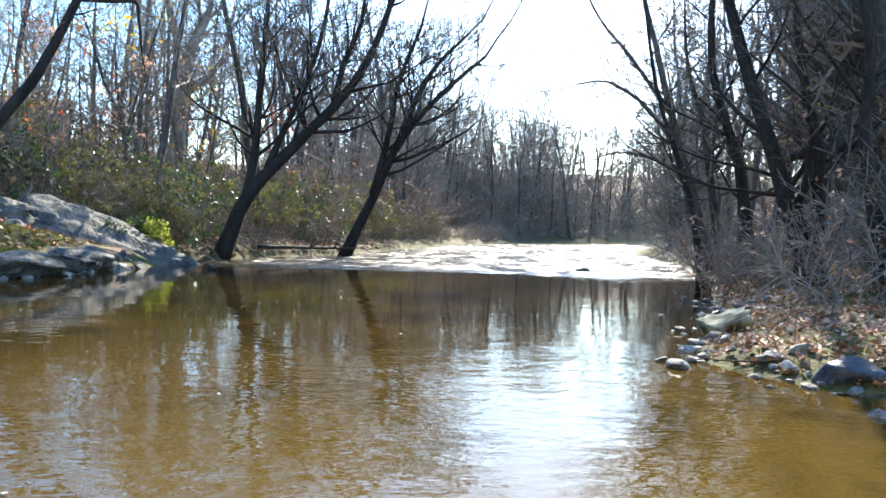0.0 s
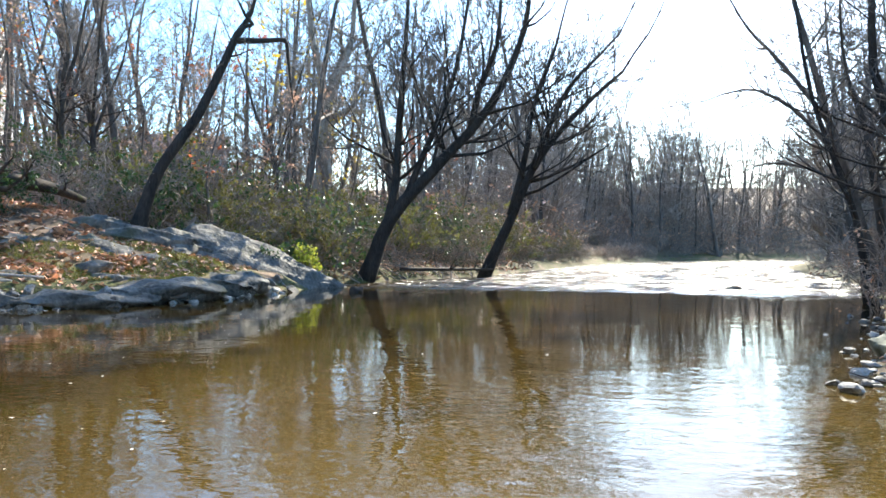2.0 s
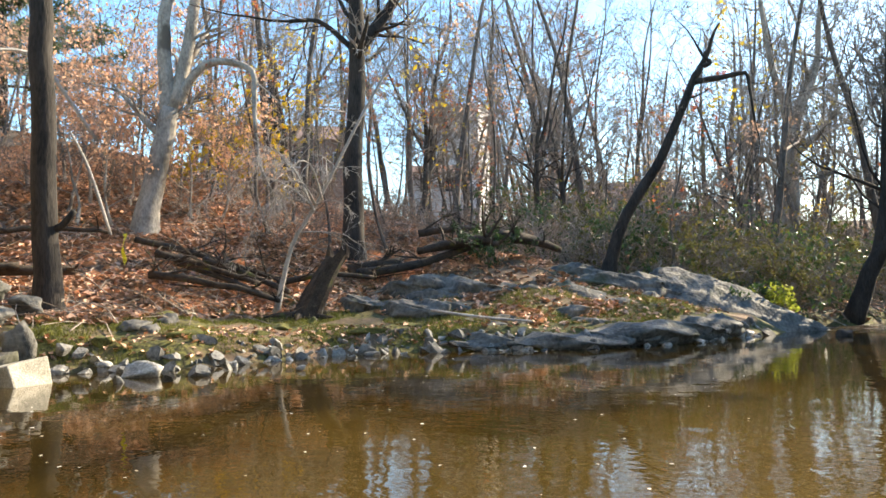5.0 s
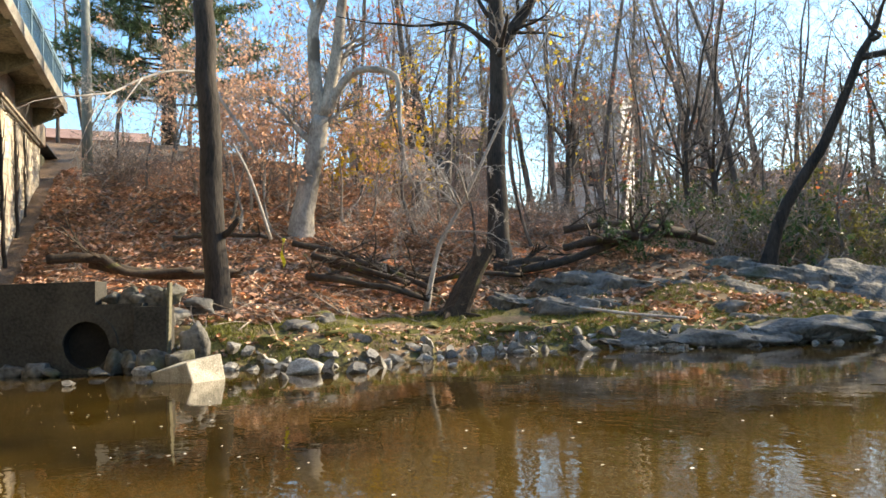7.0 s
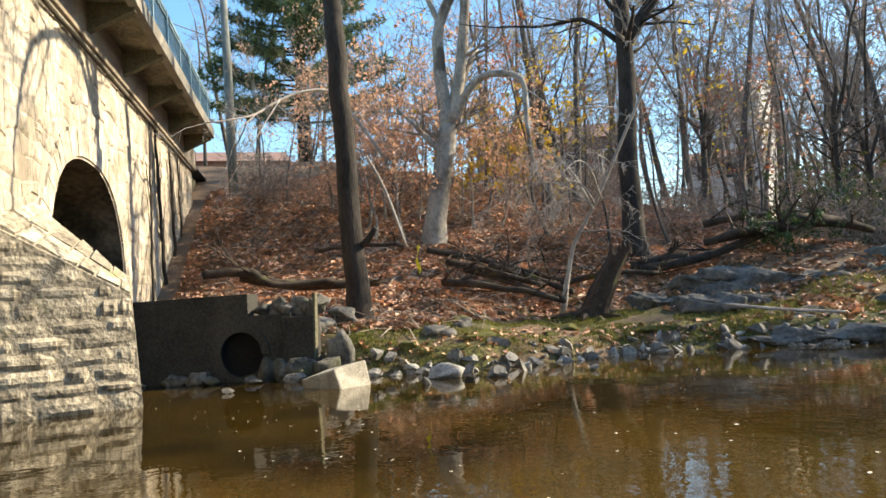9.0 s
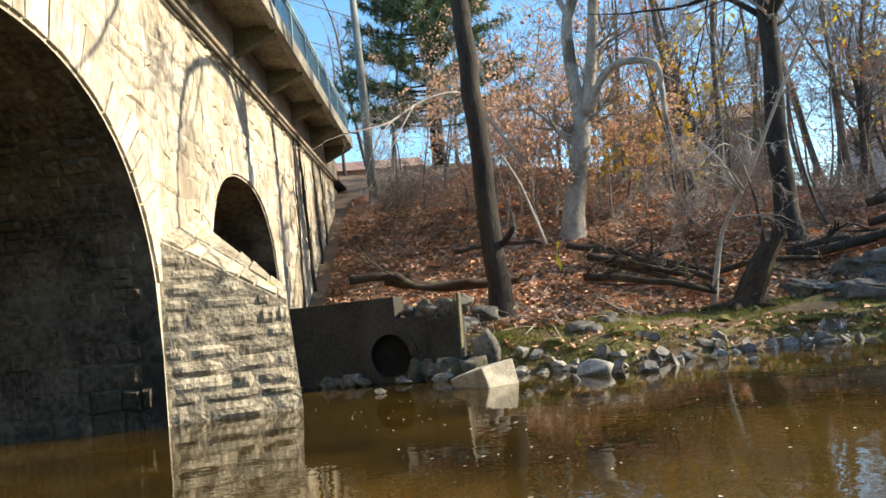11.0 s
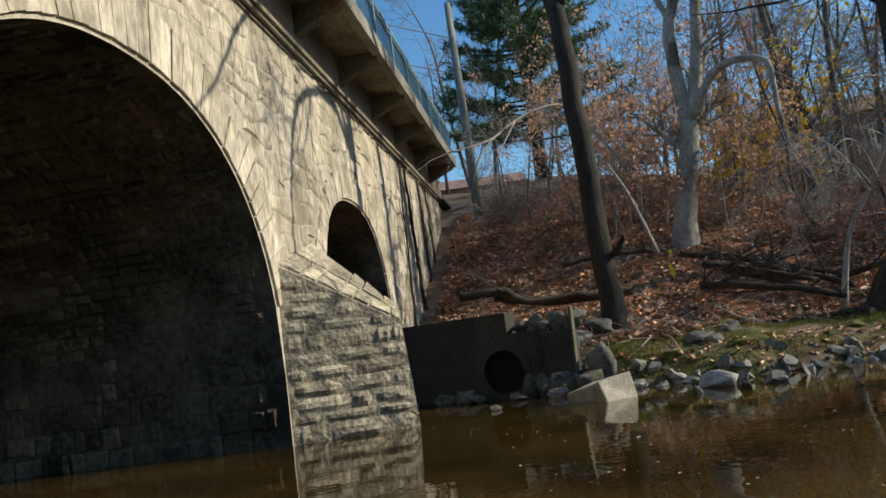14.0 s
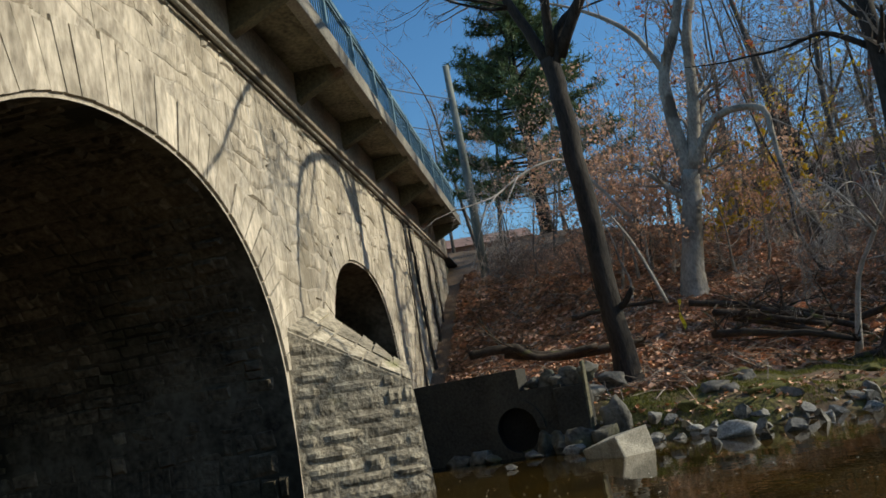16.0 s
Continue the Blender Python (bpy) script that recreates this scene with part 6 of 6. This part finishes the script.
def fallen_twigs(n, area, seed, cond, label, k=1.0):
    """Bare sticks strewn over the ground."""
    r = random.Random(seed)
    V, F = [], []
    while n > 0:
        x, y = r.uniform(area[0], area[1]), r.uniform(area[2], area[3])
        z = gz(x, y)
        if not cond(x, y, z):
            continue
        n -= 1
        L, w = r.uniform(0.3, 1.5) * k, r.uniform(0, 6.28)
        d = Vector((math.cos(w), math.sin(w), 0)) * L / 2
        a, c, e = Vector((x, y, 0)) - d, Vector((x, y, 0)), Vector((x, y, 0)) + d
        a.z, e.z = gz(a.x, a.y) + 0.02, gz(e.x, e.y) + r.uniform(0.02, 0.35)
        c.z = max(z + 0.02, (a.z + e.z) / 2) + r.uniform(0, 0.06)
        q = r.uniform(0.006, 0.018) * k
        tube(V, F, [a, c + Vector((r.gauss(0, 0.05), r.gauss(0, 0.05), 0)), e], [q, q * 0.8, q * 0.4], 4)
    return tagged(mesh_ob("fallen_twigs", V, F, M_STICK), label, "sticks", kind="stuff")


M_STICK = mat("stick", (0.10, 0.075, 0.055), (0.40, 0.33, 0.26), 3, 12, 0.9, 0.0, vary=0.4, island=True)
fallen_twigs(1700, (-30, -9, 2, 20), 31, lambda x, y, z: z > 0.6 and face_side(x, y) > 1.2 and (x < -13.5 or y < 10), "bare grey sticks strewn over the leafy slope")
fallen_twigs(260, (2, 9, 4.5, 16), 32, lambda x, y, z: z > 0.1, "bare sticks strewn over the low bank", 0.45)
fallen_twigs(260, (-9, 0, 22, 34), 33, lambda x, y, z: z > 0.05, "driftwood sticks along the bank under leaning trees", 1.3)

# ---- wall stones and voussoirs, last ----


def wedge_mesh(rng):
    bm = box_bm((1, 1, 1), Matrix(), 0.0)
    for v in bm.verts:
        v.co += Vector((rng.uniform(-0.04, 0.04), 0, rng.uniform(-0.012, 0.012)))
        v.co.x *= 1.2 if v.co.z > 0 else 1.0
        if v.co.y > 0:
            v.co.x *= 0.97
            v.co.z *= 0.96
    me = bpy.data.meshes.new("voussoir")
    bm.to_mesh(me)
    bm.free()
    me.materials.append(M_FACE)
    return me


def build_voussoirs():
    rng = random.Random(12)
    meshes = [wedge_mesh(rng) for _ in range(6)]
    for c, r, zc, e, h, step, long in ((-3.4, 3.4, 0.9, 2.25, 3.38, 0.2, 0.72), (4.68, 2.4, 1.55, 2.4, 2.55, 0.19, 0.5)):
        pts = []
        for i in range(401):
            w = math.pi * i / 400
            x, y = math.cos(w), math.sin(w)
            pts.append(Vector((c + r * math.copysign(abs(x) ** (2 / e), x), 0, zc + h * abs(y) ** (2 / e))))
        acc = 0.0
        for a, b in zip(pts[:-1], pts[1:]):
            acc += (b - a).length
            if acc < step:
                continue
            acc = 0.0
            t = (b - a).normalized()
            n = Vector((t.z, 0, -t.x))
            L = long * rng.uniform(0.8, 1.12)
            p = b + n * (L / 2 + 0.035)
            if p.x < -7.2 or p.z > TOP or (-0.1 < p.x < 2.2 and p.z < 1.9):
                continue
            m = Matrix(((t.x, 0, n.x, p.x), (0, 1, 0, 0.0), (t.z, 0, n.z, p.z), (0, 0, 0, 1)))
            ob = new("voussoir", rng.choice(meshes))
            ob.parent = BRIDGE
            ob.matrix_basis = BM @ m @ Matrix.Diagonal((step * 1.04, rng.uniform(0.06, 0.085), L, 1))


build_voussoirs()


def stone_prism(ring, lift, rng, back=-0.02):
    """A rough-faced flat stone over a ring of (s, z) points."""
    cx, cz = sum(p[0] for p in ring) / len(ring), sum(p[1] for p in ring) / len(ring)
    k = len(ring)
    V = [BM @ Vector((x, back, z)) for x, z in ring]
    V += [BM @ Vector((x, lift * 0.25, z)) for x, z in ring]
    V += [BM @ Vector((cx + (x - cx) * 0.72, lift * rng.uniform(0.7, 1.4), cz + (z - cz) * 0.68)) for x, z in ring]
    F = [tuple(range(2 * k, 3 * k))]
    for a in (0, k):
        for i in range(k):
            j = (i + 1) % k
            F.append((a + i, a + j, a + k + j, a + k + i))
    return V, F


def build_face_stones():
    """Random rubble on the sunlit wall face: uneven courses with slanting joints."""
    rng = random.Random(15)

    def free(s, z):
        if not (0.0 < z < TOP - 0.02):
            return False
        for c, r, zc, e, h, g in ((-3.4, 3.4, 0.9, 2.25, 3.38, 0.74), (4.68, 2.4, 1.55, 2.4, 2.55, 0.54)):
            a, b = abs(s - c) / (r + g), max(0.0, z - zc) / (h + g)
            if a < 1 and a ** e + b ** e < 1:
                return False
        return not (0 < s < 2.0 and z < 2.3)

    def wave(row, s):
        return 0.15 * noise.noise((s * 1.4, row * 3.7, 2.0)) + 0.07 * noise.noise((s * 4.1, row * 5.1, 8.0))
    made, extra_v, extra_f = 0, [], []
    z, row = 0.3, 0
    while z < TOP - 0.1:
        h = rng.uniform(0.24, 0.36)
        if TOP - (z + h) < 0.18:
            h = TOP - z
        s = -8.5 + rng.uniform(0, 0.4)
        slant = 0.0
        while s < 16.8:
            l = rng.choice((0.18, 0.26, 0.34, 0.42, 0.55, 0.7)) * rng.uniform(0.85, 1.15)
            nxt = rng.uniform(-0.14, 0.14)
            g = 0.006
            halves = [(0.0, 1.0)] if l > 0.3 or rng.random() < 0.6 else [(0.0, 0.5), (0.5, 1.0)]
            for f0, f1 in halves:
                b0, b1 = s + g + slant * (f0 - 0.5), s + l - g + nxt * (f0 - 0.5)
                t0, t1 = s + g + slant * (f1 - 0.5), s + l - g + nxt * (f1 - 0.5)
                za = [z + f * h + wave(row + f, x) for f, x in ((f0, b0), (f0, (b0 + b1) / 2), (f0, b1), (f1, t1), (f1, (t0 + t1) / 2), (f1, t0))]
                xs = [b0, (b0 + b1) / 2, b1, t1, (t0 + t1) / 2, t0]
                ring = [(x, min(TOP - 0.01, q + (g if k < 3 else -g))) for k, (x, q) in enumerate(zip(xs, za))]
                if free(s + l / 2, z + (f0 + f1) / 2 * h):
                    V, F = stone_prism(ring, rng.choice((0.004, 0.008, 0.012, 0.02, 0.026)), rng)
                    if -5 < s < 9.0 and made < 300:
                        mesh_ob("face_stone", V, F, M_FACE, BRIDGE)
                        made += 1
                    else:
                        k = len(extra_v)
                        extra_v += V
                        extra_f += [tuple(k + i for i in f) for f in F]
            s += l
            slant = nxt
        z += h
        row += 1
    tagged(mesh_ob("face_rubble", extra_v, extra_f, M_FACE_REST, BRIDGE), kind="stuff")


build_face_stones()


def build_barrel_stones():
    """Rough stones lining the large arch, in courses that run into the shade."""
    rng = random.Random(23)
    c, r, zc, e, h = -3.4, 3.4, 0.9, 2.25, 3.38
    curve = [Vector((0.0, 0, -0.1)), Vector((0.0, 0, 0.25)), Vector((0.0, 0, 0.55))]
    for i in range(401):
        a = math.pi * i / 400
        x, y = math.cos(a), math.sin(a)
        curve.append(Vector((c + r * math.copysign(abs(x) ** (2 / e), x), 0, zc + h * abs(y) ** (2 / e))))
    curve += [Vector((-6.8, 0, 0.55)), Vector((-6.8, 0, 0.25)), Vector((-6.8, 0, -0.1))]
    marks, acc, step = [curve[0]], 0.0, 0.24
    for a, b in zip(curve[:-1], curve[1:]):
        acc += (b - a).length
        if acc >= step:
            marks.append(b)
            acc, step = 0.0, rng.uniform(0.1, 0.24)
    extra_v, extra_f, made = [], [], 0
    for a, b in zip(marks[:-1], marks[1:]):
        t = (b - a).normalized()
        n = Vector((-t.z, 0, t.x))
        w = -0.05 - rng.uniform(0, 0.3)
        while w > -10.8:
            l = rng.uniform(0.14, 0.5)
            lift = rng.choice((0.006, 0.012, 0.02, 0.035, 0.055))
            q = [(a + t * 0.012, w - 0.012), (b - t * 0.012, w - 0.012), (b - t * 0.012, w - l + 0.012), (a + t * 0.012, w - l + 0.012)]
            V = [BM @ Vector((p.x + t.x * j, d + i, p.z + t.z * j)) for (p, d), i, j in ((v, rng.gauss(0, 0.014), rng.gauss(0, 0.014)) for v in q)]
            mid = sum(V, Vector()) / 4
            inn = BM.to_3x3() @ n
            V += [v.lerp(mid, rng.uniform(0.1, 0.4)) + inn * lift * rng.uniform(0.5, 1.4) for v in V]
            F = [(4, 5, 6, 7), (0, 1, 5, 4), (1, 2, 6, 5), (2, 3, 7, 6), (3, 0, 4, 7)]
            if w > -2.4 and made < 280:
                mesh_ob("barrel_stone", V, F, M_SOFFIT_SHADE, BRIDGE)
                made += 1
            else:
                k = len(extra_v)
                extra_v += V
                extra_f += [tuple(k + i for i in f) for f in F]
            w -= l
    tagged(mesh_ob("barrel_rubble", extra_v, extra_f, M_SOFFIT_SHADE, BRIDGE), kind="stuff")


build_barrel_stones()
